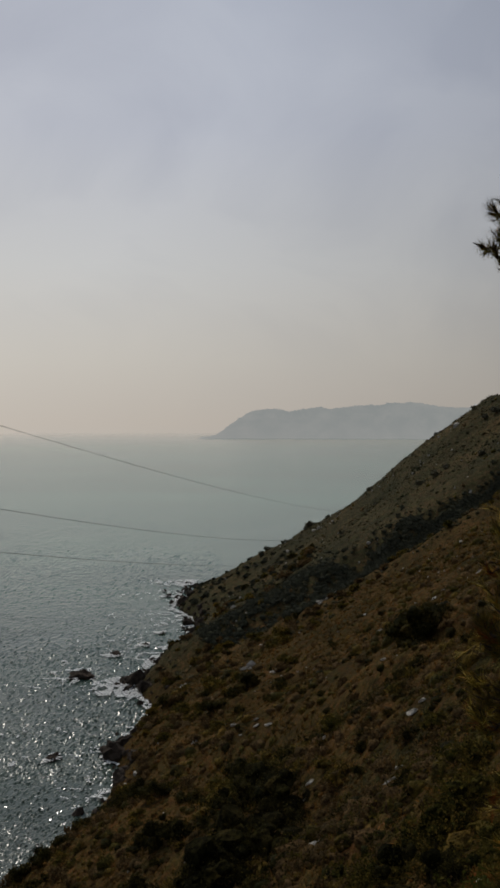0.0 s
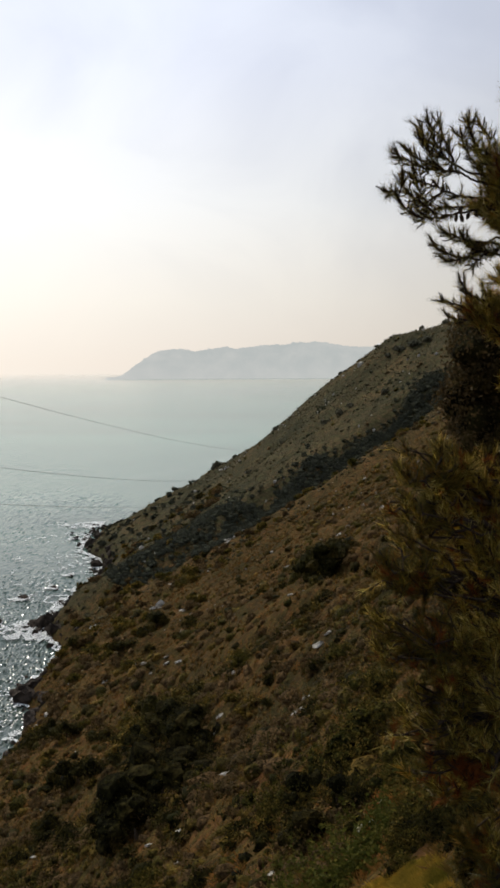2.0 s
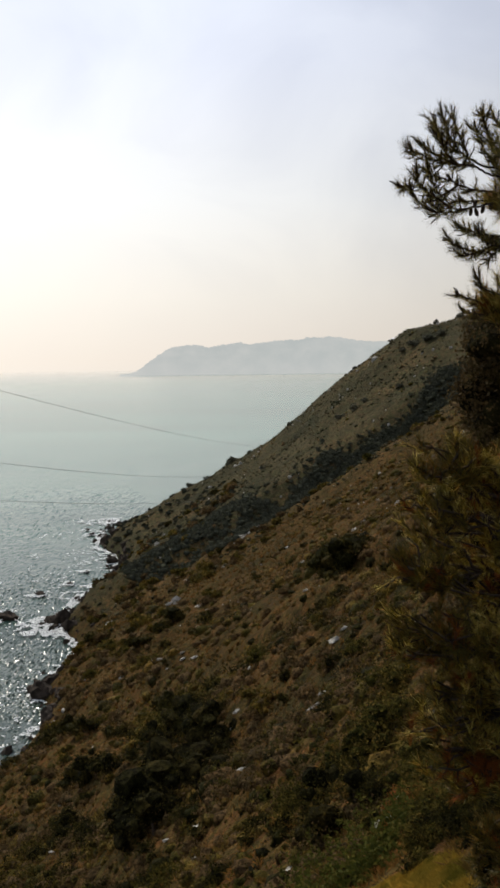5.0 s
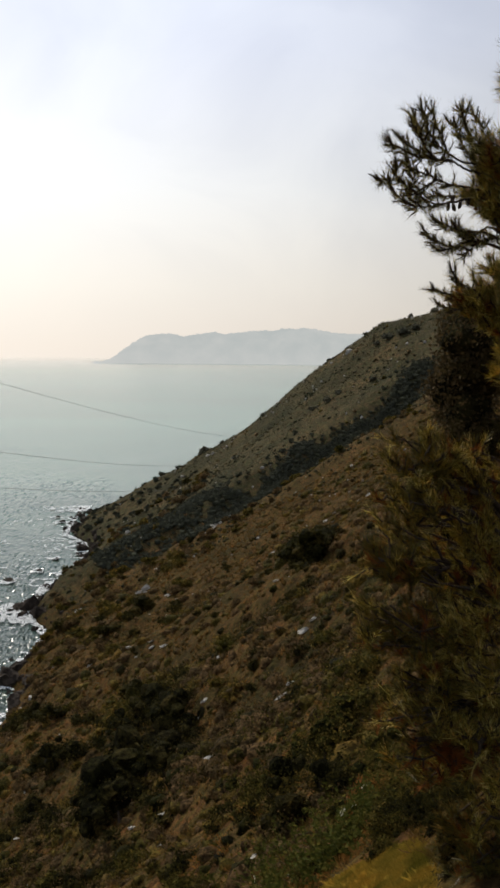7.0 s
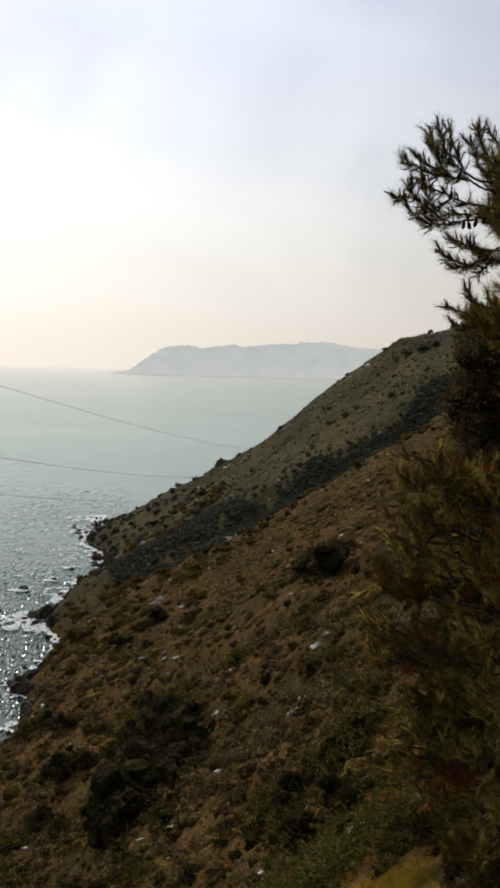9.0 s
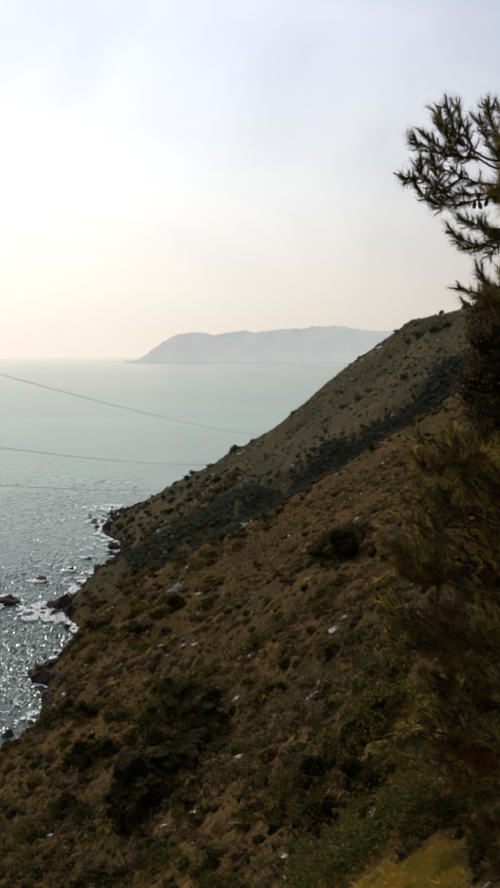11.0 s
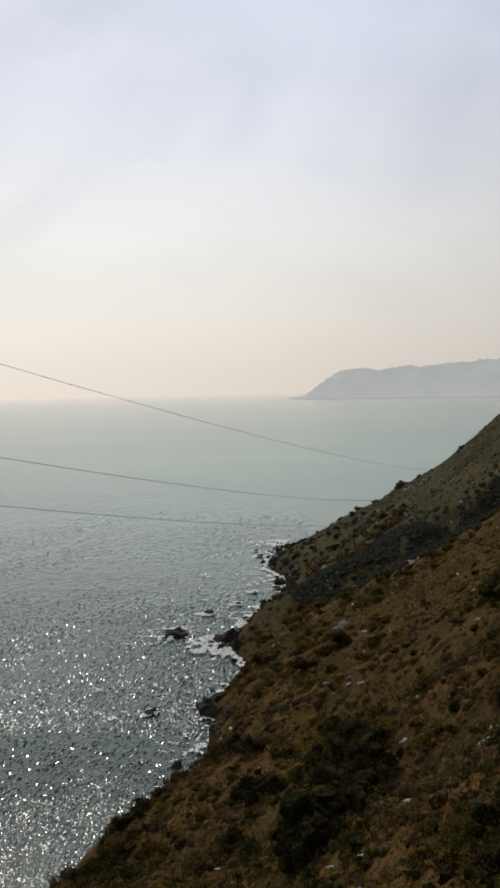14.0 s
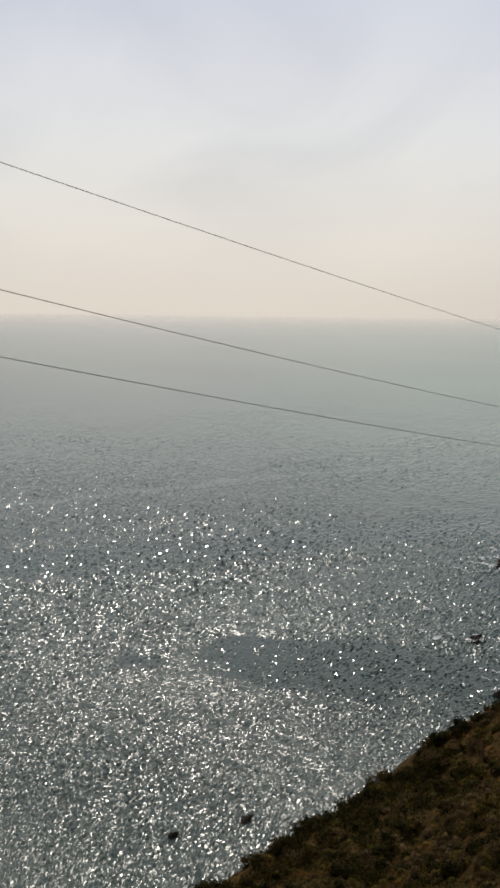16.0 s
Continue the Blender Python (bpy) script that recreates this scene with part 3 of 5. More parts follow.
ROCKS = FAR_ROCKS + NEAR_ROCKS


def scatter(rng, y0, y1, density, mask=None):
    n = int((y1 - y0) * 130 * density)
    x, y = rng.uniform(-52, 78, n), rng.uniform(y0, y1, n)
    keep = (x - shore_x(y) > 3.0) & (y < np.interp(x, RIDGE_X, RIDGE_Y) + 5) & (np.abs(np.degrees(np.arctan2(x, y)) + 18) < 33) & (np.hypot(x, y) > 3.3) & ((y > 9.5) | (x < 0.02 * y))
    if mask is not None:
        keep &= rng.uniform(size=n) < mask(x, y)
    for rx, ry, rs in ROCKS:
        keep &= np.hypot(x - rx, (y - ry + 0.5 * rs) * 0.7) > 0.25 + 0.7 * rs
    x, y = x[keep], y[keep]
    return np.stack([x, y, land(x, y)], -1)


def ravine(x, y):
    d = np.full(np.shape(x), 99.0)
    for ax, ay, bx, by, deep, width in GULLIES:
        g, s = line_gap(x, y, ax, ay, bx, by)
        d = np.minimum(d, g / width)
    return d


def scrub_mask(x, y):
    n = fbm(x, y, 9, 4, 71) * 0.75 + 0.45
    return np.clip(n + 0.9 * np.exp(-ravine(x, y) ** 2 * 2.2), 0.12, 1)


def grass_mask(x, y):
    return np.clip(0.9 - 0.55 * np.exp(-ravine(x, y) ** 2 * 2) + 0.3 * fbm(x, y, 7, 2, 81), 0.1, 1)


def tussocks(rng, feet, blades, height, width):
    """Tufts of bent blades, two triangles to a blade."""
    n = len(feet)
    size = height * rng.uniform(0.5, 1.25, n)
    foot = np.repeat(feet, blades, 0)
    s = np.repeat(size, blades)[:, None]
    ang = rng.uniform(0, 2 * math.pi, n * blades)
    lean = rng.uniform(0.15, 0.95, n * blades)
    out = np.stack([np.cos(ang) * lean, np.sin(ang) * lean, np.sqrt(1 - lean ** 2 * 0.9)], -1)
    side = np.stack([-np.sin(ang), np.cos(ang), 0 * ang], -1) * (width * s * 1.6)
    root = foot + out * [1, 1, 0] * s * 0.18 - [0, 0, 0.04]
    mid = root + out * s * 0.6
    tip = mid + (out * [1.3, 1.3, 0.55]) * s * 0.45 * rng.uniform(0.6, 1.2, (n * blades, 1))
    if blades < 13:
        i = np.arange(n * blades)[:, None] * 3
        return np.stack([root - side * 0.5, root + side * 0.5, tip], 1).reshape(-1, 3), i + [0, 1, 2]
    v = np.stack([root - side * 0.5, root + side * 0.5, mid + side * 0.4, tip], 1).reshape(-1, 3)
    i = np.arange(n * blades)[:, None] * 4
    return v, np.concatenate([i + [0, 1, 2], i + [0, 2, 3]])


def cushions(rng, feet, count, radius, leaf, form, full=0.78):
    """Low rounded cushions of scrub: an uneven mound and the loose leaves on it."""
    n = len(feet)
    r = radius * np.clip(np.exp(rng.normal(size=n) * 0.45), 0.3, 1.9)
    c = np.repeat(feet, count, 0)
    rr = np.repeat(r, count)[:, None]
    d = rng_dirs(rng, n * count)
    d[:, 2] = np.abs(d[:, 2])
    p = c + d * rr * rng.uniform(0.5, 1.15, (n * count, 1)) * [1, 1, 0.8]
    lv = leaves(rng, p, leaf * rng.uniform(0.6, 1.3, n * count))
    v0, f0 = form
    bumps = 1 + 0.16 * rng.normal(size=(n, len(v0), 1))
    stretch = rng.uniform(0.75, 1.3, (n, 1, 3)) * [1, 1, 0.75]
    vc = (v0[None] * full * r[:, None, None] * stretch * bumps + feet[:, None]).reshape(-1, 3)
    fc = (f0[None] + np.arange(n)[:, None, None] * len(v0)).reshape(-1, 3)
    return lv, (vc, fc)


def build_cover():
    rng = np.random.default_rng(5)
    # from the verge out: reach of the band, cushions to the square metre, leaves, blades, size, leaf, blade and how full the mound is
    bands = [(6, 22, 9.0, 14, 14, 0.13, 0.030, 0.024, 0.34), (22, 60, 6.5, 9, 9, 0.20, 0.055, 0.045, 0.40), (60, 158, 2.3, 5, 7, 0.30, 0.10, 0.06, 0.5)]
    sprigs, mounds, grass = [], [], []
    for a, b, d, k, blades, r, leaf, blade, full in bands:
        feet = scatter(rng, a, b, d, scrub_mask)
        lv, core = cushions(rng, feet, k, r, leaf, ICO1, full)
        sprigs.append(lv)
        mounds.append(core)
        grass.append(tussocks(rng, feet + [0, 0, 0.1 * r], blades, 1.6 * r, blade))
        feet = scatter(rng, a, b, d * 0.6, grass_mask)
        grass.append(tussocks(rng, feet, blades, 1.5 * r, blade))
    tagged(mesh_object("dry_grass", *joined(grass), STRAW), "dry straw-coloured grass tussocks covering the hillside", "grass", kind="stuff")
    tagged(mesh_object("scrub_sprigs", *joined(sprigs), SCRUB), "loose olive-brown sprigs on the scrub cushions", "scrub", kind="stuff")
    tagged(mesh_object("low_scrub", *joined(mounds), CUSHION, flat=False), "low rounded ochre and olive scrub cushions covering the slope", "scrub", kind="stuff")
    # turf of the spur, in the haze-paled colours
    feet = scatter(rng, 148, 290, 0.6, scrub_mask)
    lv, core = cushions(rng, feet, 3, 0.33, 0.13, ICO1, 0.7)
    turf = scatter(rng, 148, 290, 1.7, grass_mask)
    tagged(mesh_object("hazy_spur_scrub", *joined([lv, core]), HAZY_SPUR_SCRUB, flat=False), "low scrub cushions on the far spur, coloured greyer as if in haze", "scrub", kind="stuff")
    tagged(mesh_object("hazy_spur_grass", *tussocks(rng, turf, 5, 0.42, 0.085), HAZY_SPUR_GRASS), "dry grass on the far spur, coloured paler as if in haze", "grass", kind="stuff")
    # leafier clumps between the cushions
    for name, mat, seed, label in (("leafy_scrub", MAQUIS, 171, "small dark leafy shrubs dotted over the slope"), ("olive_scrub", OLIVE, 191, "small olive-green leafy shrubs between the dry grass"), ("heath_scrub", HEATH, 211, "small grey-brown heathy shrubs over the dry slope")):
        clumps = []
        for a, b, d, k, r, leaf in [(6, 22, 3.6, 32, 0.27, 0.05), (22, 60, 1.7, 24, 0.45, 0.092), (60, 155, 0.34, 20, 0.78, 0.14), (155, 290, 0.012, 14, 0.7, 0.22)]:
            if a == 155 and mat is MAQUIS:
                continue
            feet = scatter(rng, a, b, d * (0.45 if a == 60 and mat is MAQUIS else 1), lambda x, y: np.clip(fbm(x, y, 9, 3, seed) * 0.9 + 0.5, 0, 1))
            n = len(feet)
            r1 = r * np.clip(np.exp(rng.normal(size=n) * 0.4), 0.4, 2.0)
            rr = np.repeat(r1, k)[:, None]
            v0, f0 = ICO1
            body = v0[None] * 0.5 * r1[:, None, None] * rng.uniform(0.7, 1.25, (n, 1, 3)) * [1, 1, 0.85] * (1 + 0.2 * rng.normal(size=(n, len(v0), 1)))
            clumps.append(((body + feet[:, None]).reshape(-1, 3), (f0[None] + np.arange(n)[:, None, None] * len(v0)).reshape(-1, 3)))
            way = rng_dirs(rng, n * k)
            way[:, 2] = np.abs(way[:, 2])
            clumps.append(leaves(rng, np.repeat(feet, k, 0) + way * rr * rng.uniform(0.6, 1.1, (n * k, 1)) * [1, 1, 0.95], leaf * rng.uniform(0.6, 1.4, n * k)))
        tagged(mesh_object(name, *joined(clumps), mat, flat=False), label, "scrub", kind="stuff")


build_cover()

# ---- larger shrubs: plan place and radius ----
BUSHES = [(-12.5, 60, 1.7), (-14.5, 63, 1.5), (-10.8, 57, 1.3), (-18.5, 84, 1.6), (-24, 92, 1.6), (-14.5, 80, 1.4), (-12, 46, 1.2), (-10.5, 43, 1.0), (-8.4, 39, 0.9), (-5.0, 33.5, 1.7), (-2.6, 30.0, 1.5), (-4.6, 36.5, 2.1), (-3.2, 33.6, 1.8), (-4.2, 28.9, 1.5), (-7.0, 44.0, 1.9), (-3.6, 31.5, 2.3), (-5.9, 37.6, 1.4), (-8.2, 67.6, 2.3), (-12.3, 51.4, 1.6), (-22.0, 92.5, 1.9), (-5.0, 26.7, 0.7), (-3.4, 43.0, 1.6), (-4.6, 47.5, 1.8), (-6.2, 50.0, 1.6), (-2.6, 39.0, 1.3), (-5.2, 31.0, 1.6), (-3.0, 41.0, 1.9), (-4.9, 41.5, 1.9)]
LIP_BUSHES = [(-32.8, 87.8, 1.5), (-30.0, 86.9, 1.7), (-28.1, 86.8, 1.3), (-33.7, 85.9, 1.2), (-35.4, 85.3, 1.0), (-30.2, 99.7, 1.2), (-31.8, 113.7, 1.1)]
UPPER_BUSHES = [(4.9, 73.0, 2.3), (5.2, 73.0, 2.6), (4.2, 74.0, 2.2), (6.2, 72.0, 1.8), (4.3, 71.6, 2.0), (5.2, 70.8, 1.8), (1.2, 62.6, 1.5), (1.12, 13.7, 1.05), (1.4, 13.0, 0.6), (0.75, 13.3, 0.55), (2.7, 27.2, 0.55), (-15.2, 129.1, 2.6), (-19.2, 123.5, 2.0), (-29.2, 142.2, 1.8), (3.6, 47.9, 0.9), (5.5, 44.0, 0.85), (-3.1, 127.3, 1.1), (1.9, 16.8, 0.35), (1.6, 24.8, 0.5), (-0.5, 31.3, 0.6), (-0.4, 18.3, 0.4), (0.3, 39.4, 0.5)]


def shrub_heads(rng, r, far, light=False):
    """Overlapping leafy heads of a rounded shrub: its loose leaves, and the dense inside of each head."""
    near = far < 24
    leaf = min(max(0.022, (0.0034 if near else 0.0026) * far), 0.42) * (1.25 if light else 1)
    pieces, hearts = [], []
    for _ in range(7 if light else 16 if near else 12 if far < 100 or r > 1.6 else 6):
        a, d = rng.uniform(0, 2 * math.pi), r * 0.75 * math.sqrt(rng.uniform())
        s = r * rng.uniform(0.26, 0.48) * (1.15 if light else 1)
        c = np.array([d * math.cos(a), d * math.sin(a), (0.78 * r - 0.62 * d) * rng.uniform(0.4, 1.1) * (1.45 if r > 1.25 and far < 100 else 1)])
        per = int(min(48 if light else 200 if near else 105 if far < 60 else 70 if far < 100 else 36, 25 + 12 * (s / leaf) ** 2))
        p = c + rng_dirs(rng, per) * s * rng.uniform(0.55 if near else 0.6 if far < 100 else 0.85, 1.15, (per, 1)) * [1, 1, 0.85]
        p[:, 2] = np.maximum(p[:, 2], 0.02)
        pieces.append(leaves(rng, p, leaf * rng.uniform(0.6, 1.4, per)))
        v, f = lump(rng, ICO1 if light or far > 100 else ICO2, 0.13)
        hearts.append((v * s * (0.5 if light else 0.44 if near else 0.68 if far < 100 else 0.84) * [1, 1, 0.85] + c, f))
    return pieces, hearts


def shrub(rng, x, y, r, mat=None, heart=None, label="dense dark evergreen shrub rooted in the dry slope", light=False):
    """A rounded shrub: leafy heads round a stem."""
    thing = base("shrub", (x, y, float(land(x, y)) - 0.1), label, "shrub", "shrubs on the slope")
    pieces, hearts = shrub_heads(rng, r, math.hypot(x, y), light)
    mesh_object("foliage", *joined(pieces), mat or MAQUIS, thing)
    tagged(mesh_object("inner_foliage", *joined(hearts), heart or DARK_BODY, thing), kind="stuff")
    mesh_object("stem", *tube([(0, 0, -0.2 * r), (0.05 * r, 0, 0.15 * r), (0, 0.05 * r, 0.38 * r)], [0.09 * r, 0.06 * r, 0.02 * r]), TWIG, thing)


def thicket(rng, name, plan, mat, label, light=True):
    """Shrubs grown into one mass: plan gives place and radius of each."""
    mass = []
    for x, y, r in plan:
        foot = np.array([x, y, float(land(x, y)) - 0.1])
        pieces, hearts = shrub_heads(rng, r, math.hypot(x, y), light)
        mass += [(v + foot, f) for v, f in pieces + hearts]
    tagged(mesh_object(name, *joined(mass), mat), label, "scrub", kind="stuff")


KINDS = [(MAQUIS, DARK_BODY, "small rounded evergreen shrub on the dry slope"), (OLIVE, OLIVE_BODY, "small olive-green shrub on the dry slope"), (HEATH, HEATH, "small grey-brown heathy shrub on the dry slope")]
FARTHER = [[], [], []]


def plant(rng, x, y, r, kind):
    """A small shrub of its own near the road; farther off it joins the mass of its kind."""
    if any(math.hypot(x - bx, y - by) < 0.8 * br for bx, by, br in BUSHES):
        return
    if y < 33:
        shrub(rng, x, y, r, *KINDS[kind], True)
    else:
        FARTHER[kind].append((x, y, r))


rng = np.random.default_rng(12)
for bx, by, br in BUSHES + LIP_BUSHES + UPPER_BUSHES:
    # beyond 60 m the inside is coloured lighter, to allow for haze
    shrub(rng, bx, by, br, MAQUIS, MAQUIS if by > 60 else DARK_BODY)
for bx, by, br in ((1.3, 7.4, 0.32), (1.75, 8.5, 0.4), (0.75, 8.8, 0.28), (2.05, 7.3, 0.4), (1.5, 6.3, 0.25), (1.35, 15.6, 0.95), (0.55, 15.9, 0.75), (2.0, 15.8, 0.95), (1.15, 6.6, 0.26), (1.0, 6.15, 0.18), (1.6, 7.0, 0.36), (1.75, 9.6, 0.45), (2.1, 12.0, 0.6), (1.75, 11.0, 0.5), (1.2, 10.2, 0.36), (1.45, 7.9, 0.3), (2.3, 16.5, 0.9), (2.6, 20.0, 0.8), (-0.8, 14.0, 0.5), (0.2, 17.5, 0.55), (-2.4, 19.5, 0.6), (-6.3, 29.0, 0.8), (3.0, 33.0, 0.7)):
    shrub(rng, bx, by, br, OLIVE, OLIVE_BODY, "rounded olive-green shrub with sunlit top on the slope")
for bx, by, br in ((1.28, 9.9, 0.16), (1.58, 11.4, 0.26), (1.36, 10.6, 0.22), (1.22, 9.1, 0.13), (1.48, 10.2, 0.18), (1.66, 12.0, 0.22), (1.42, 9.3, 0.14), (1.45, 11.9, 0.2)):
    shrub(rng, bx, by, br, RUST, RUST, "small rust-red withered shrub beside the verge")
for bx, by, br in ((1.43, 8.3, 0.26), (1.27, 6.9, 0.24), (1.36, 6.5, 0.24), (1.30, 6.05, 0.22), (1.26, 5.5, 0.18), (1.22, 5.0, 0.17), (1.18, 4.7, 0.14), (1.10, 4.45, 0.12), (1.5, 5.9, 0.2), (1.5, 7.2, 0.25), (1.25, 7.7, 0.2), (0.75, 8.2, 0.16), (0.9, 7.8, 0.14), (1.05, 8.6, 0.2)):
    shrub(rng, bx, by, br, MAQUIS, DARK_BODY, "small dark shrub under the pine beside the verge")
# dense dark maquis on the foot of the spur, low and even, thinning out upwards
def maquis(rng, count):
    v0, f0 = ICO1
    mass = []
    x = rng.uniform(-32, 46, count)
    foot, crest = np.interp(x, FOOT_X, FOOT_Y), np.interp(x, RIDGE_X, RIDGE_Y)
    top = np.interp(x, [-32, -24, -12, 0, 13, 22, 30, 46], [0.02, 0.10, 0.20, 0.18, 0.12, 0.10, 0.09, 0.10]) * (1 + 0.75 * fbm(x, x * 0, 8, 3, 301))
    climb = rng.uniform(-0.05, 1.0, count) * top
    stray = rng.uniform(size=count) < 0.22
    climb = np.where(stray, climb + top * 0.6 * np.abs(rng.normal(size=count)), climb)
    y = foot - 1.0 + climb * (crest - foot)
    z = land(x, y)
    for px, py, pz, lone in zip(x, y, z, stray):
        r = rng.uniform(0.5, 1.15) * (0.6 if lone else 1.0)
        body = v0 * r * 0.6 * rng.uniform(0.75, 1.25, 3) * [1, 1, 0.8] * (1 + 0.2 * rng.normal(size=(len(v0), 1)))
        mass.append((body + [px, py, pz + 0.2 * r], f0))
        d = rng_dirs(rng, 38)
        d[:, 2] = np.abs(d[:, 2])
        mass.append(leaves(rng, d * r * rng.uniform(0.5, 1.15, (38, 1)) * [1, 1, 0.9] + [px, py, pz + 0.1 * r], rng.uniform(0.17, 0.42, 38)))
    tagged(mesh_object("ravine_scrub", *joined(mass), HAZY_RAVINE), "dense maquis massed along the ravine, tinted blue-grey as if in haze", "scrub", kind="stuff")


maquis(rng, 2500)
# scrub along the near lip of the ravine and above the coves
lip = []
for k in range(90):
    px = rng.uniform(-30, 30)
    lip.append((px, float(np.interp(px, FOOT_X, FOOT_Y)) - 2 - abs(rng.normal()) * 7, rng.uniform(0.35, 1.1)))
for k in range(180):
    py = rng.uniform(112, 218)
    px = float(shore_x(py)) + 2.6 + rng.uniform(0, 1) ** 1.3 * 26
    lip.append((px, py, rng.uniform(0.3, 1.15) * (1 + 0.5 * (fbm(px, py, 16, 2, 501) > 0.2))))
thicket(rng, "cove_scrub", [p for k, p in enumerate(lip) if (k % 5 < 3 and k % 4) or k % 10 == 8], OLIVE, "low olive-green scrub above the rocky coves")
thicket(rng, "dark_cove_scrub", [p for k, p in enumerate(lip) if k % 10 == 3], MAQUIS, "low dark evergreen scrub above the rocky coves")
thicket(rng, "brown_cove_scrub", [p for k, p in enumerate(lip) if k % 5 == 4 or k % 4 == 0], HEATH, "low grey-brown scrub above the rocky coves")
low = []
for k in range(170):
    py = rng.uniform(198, 278)
    low.append((float(shore_x(py)) + 2.5 + rng.uniform(0, 1) ** 1.5 * 26, py, rng.uniform(0.3, 0.85)))
thicket(rng, "spur_end_scrub", low, HAZY_RAVINE, "low dark scrub on the seaward end of the spur")
# dark patches and single bushes on the face and the crest of the spur
for px, up, br in ((14, 0.42, 1.5), (16.5, 0.40, 1.7), (19, 0.42, 1.4), (29, 0.70, 1.8), (31.5, 0.68, 2.0), (34.5, 0.66, 2.0), (37.5, 0.68, 1.8), (26, 0.33, 1.3), (-16, 0.55, 1.2), (-3, 0.50, 1.1), (5, 0.62, 1.0), (-12.2, 0.97, 2.0), (-13.6, 0.94, 1.4), (-7.3, 0.97, 1.2), (-19.8, 0.97, 1.5), (-25, 0.97, 1.6), (-27, 0.93, 1.1), (3.5, 0.97, 1.3), (19.8, 0.97, 1.0), (28.5, 0.97, 0.9), (38.9, 0.98, 1.2), (44, 0.97, 1.6)):
    foot, crest = float(np.interp(px, FOOT_X, FOOT_Y)), float(np.interp(px, RIDGE_X, RIDGE_Y))
    shrub(rng, px, foot + up * (crest - foot), br * 0.85, HAZY_SPUR_BUSH, HAZY_SPUR_BUSH, "dark rounded bush on the far spur")
# shrubs that follow the lesser gullies
for ax, ay, bx, by, deep, width in GULLIES[2:]:
    for k in range(12):
        s = rng.uniform(0.1, 0.97)
        px, py = ax + s * (bx - ax) + rng.normal() * width * 0.22, ay + s * (by - ay) + rng.normal() * width * 0.22
        plant(rng, px, py, (0.25 + 0.010 * py) * rng.uniform(0.7, 1.4), k % 3)
for k in range(12):
    py = rng.uniform(27, 80)
    plant(rng, -2.2 - 0.22 * (py - 27) + rng.normal() * 1.7, py, rng.uniform(0.5, 1.0) * (0.8 + py / 70), 1)
# dark shrubs added along the narrow gully to stand for its shaded line
for k in range(30):
    s = rng.uniform(0.08, 0.95)
    plant(rng, -1.5 + 9.7 * s + rng.normal() * 0.2, 80.3 - 15.3 * s, rng.uniform(0.3, 0.6), 0)
for k in range(34):
    py = rng.uniform(36, 98)
    plant(rng, float(shore_x(py)) + rng.uniform(3.5, 20), py, rng.uniform(0.7, 1.5), 1 + k % 2)
for k in range(135):
    py = rng.uniform(38, 84)
    low_x = float(shore_x(py)) + 4.6
    plant(rng, rng.uniform(low_x, max(low_x + 2, -0.36 * py)), py, rng.uniform(0.7, 1.5), 0)
for k in range(46):
    py = rng.uniform(58, 96)
    plant(rng, float(shore_x(py)) + 4.0 + 12 * rng.uniform() ** 1.4, py, rng.uniform(0.5, 1.2), 2 * (k % 3 == 0))
for k in range(10):
    plant(rng, rng.uniform(-31, -12), 108 + rng.uniform(0, 42), rng.uniform(0.8, 1.6), 1)

# rounded shrubs dotted over the open slope, thickest near the road
for k in range(150):
    py = rng.uniform(26, 125)
    px = py * math.tan(rng.uniform(-0.40, 0.06))
    if px - float(shore_x(py)) > 4:
        plant(rng, px, py, rng.uniform(0.28, 0.5) * (0.55 + py / 80), 0 if rng.uniform() < 0.25 else 2)
for k in range(310):
    py = 13 * (64 / 13) ** rng.uniform()
    px = py * rng.uniform(-0.36, 0.07)
    kind = int(np.clip(1.4 + 1.1 * float(fbm(px, py, 7, 2, 601)) + 0.7 * rng.normal(), 0, 2.9))
    plant(rng, px, py, 0.0145 * py * rng.uniform(0.6, 1.5), kind)
for k in range(110):
    py = 21 * (50 / 21) ** rng.uniform()
    px = py * rng.uniform(-0.36, -0.10)
    plant(rng, px, py, 0.016 * py * rng.uniform(0.6, 1.5), 0 if k % 2 else 2)
for (mat, heart, label), plan, name in zip(KINDS, FARTHER, ("dark_shrubs", "olive_shrubs", "heath_shrubs")):
    thicket(rng, name, plan, mat, label.replace("small", "many small").replace("shrub", "shrubs"))

# ---- pale rocks on the slope ----


def boulder(rng, name, place, size, mat, label, group, level=ICO2, flatness=0.6, tilt=0.0):
    v, f = lump(rng, level, 0.09 if tilt == 0 else 0.2)
    v = v * (1 + 0.22 * rng.normal(size=(12, 3))[np.argmax(v @ rng_dirs(rng, 12).T, 1)] * 0.7)
    turn = np.array(Euler((rng.uniform(-0.3, 0.3), rng.uniform(-0.3, 0.3) + tilt, rng.uniform(0, 6.28) if tilt == 0 else rng.uniform(-0.5, 0.5))).to_matrix())
    ob = mesh_object(name, (v * [0.62, 0.42 if tilt == 0 else 0.32, 0.42 * flatness / 0.6] * size) @ turn.T, f, mat)
    ob.location = place
    return tagged(ob, label, "rock", group)


rng = np.random.default_rng(21)
for rx, ry, rs in ROCKS:
    boulder(rng, "limestone_rock", (rx, ry, float(land(rx, ry)) + 0.24 * rs), rs, LIME, "pale weathered limestone rock lying in the grass", "pale rocks", ICO2, 0.27, -0.5)


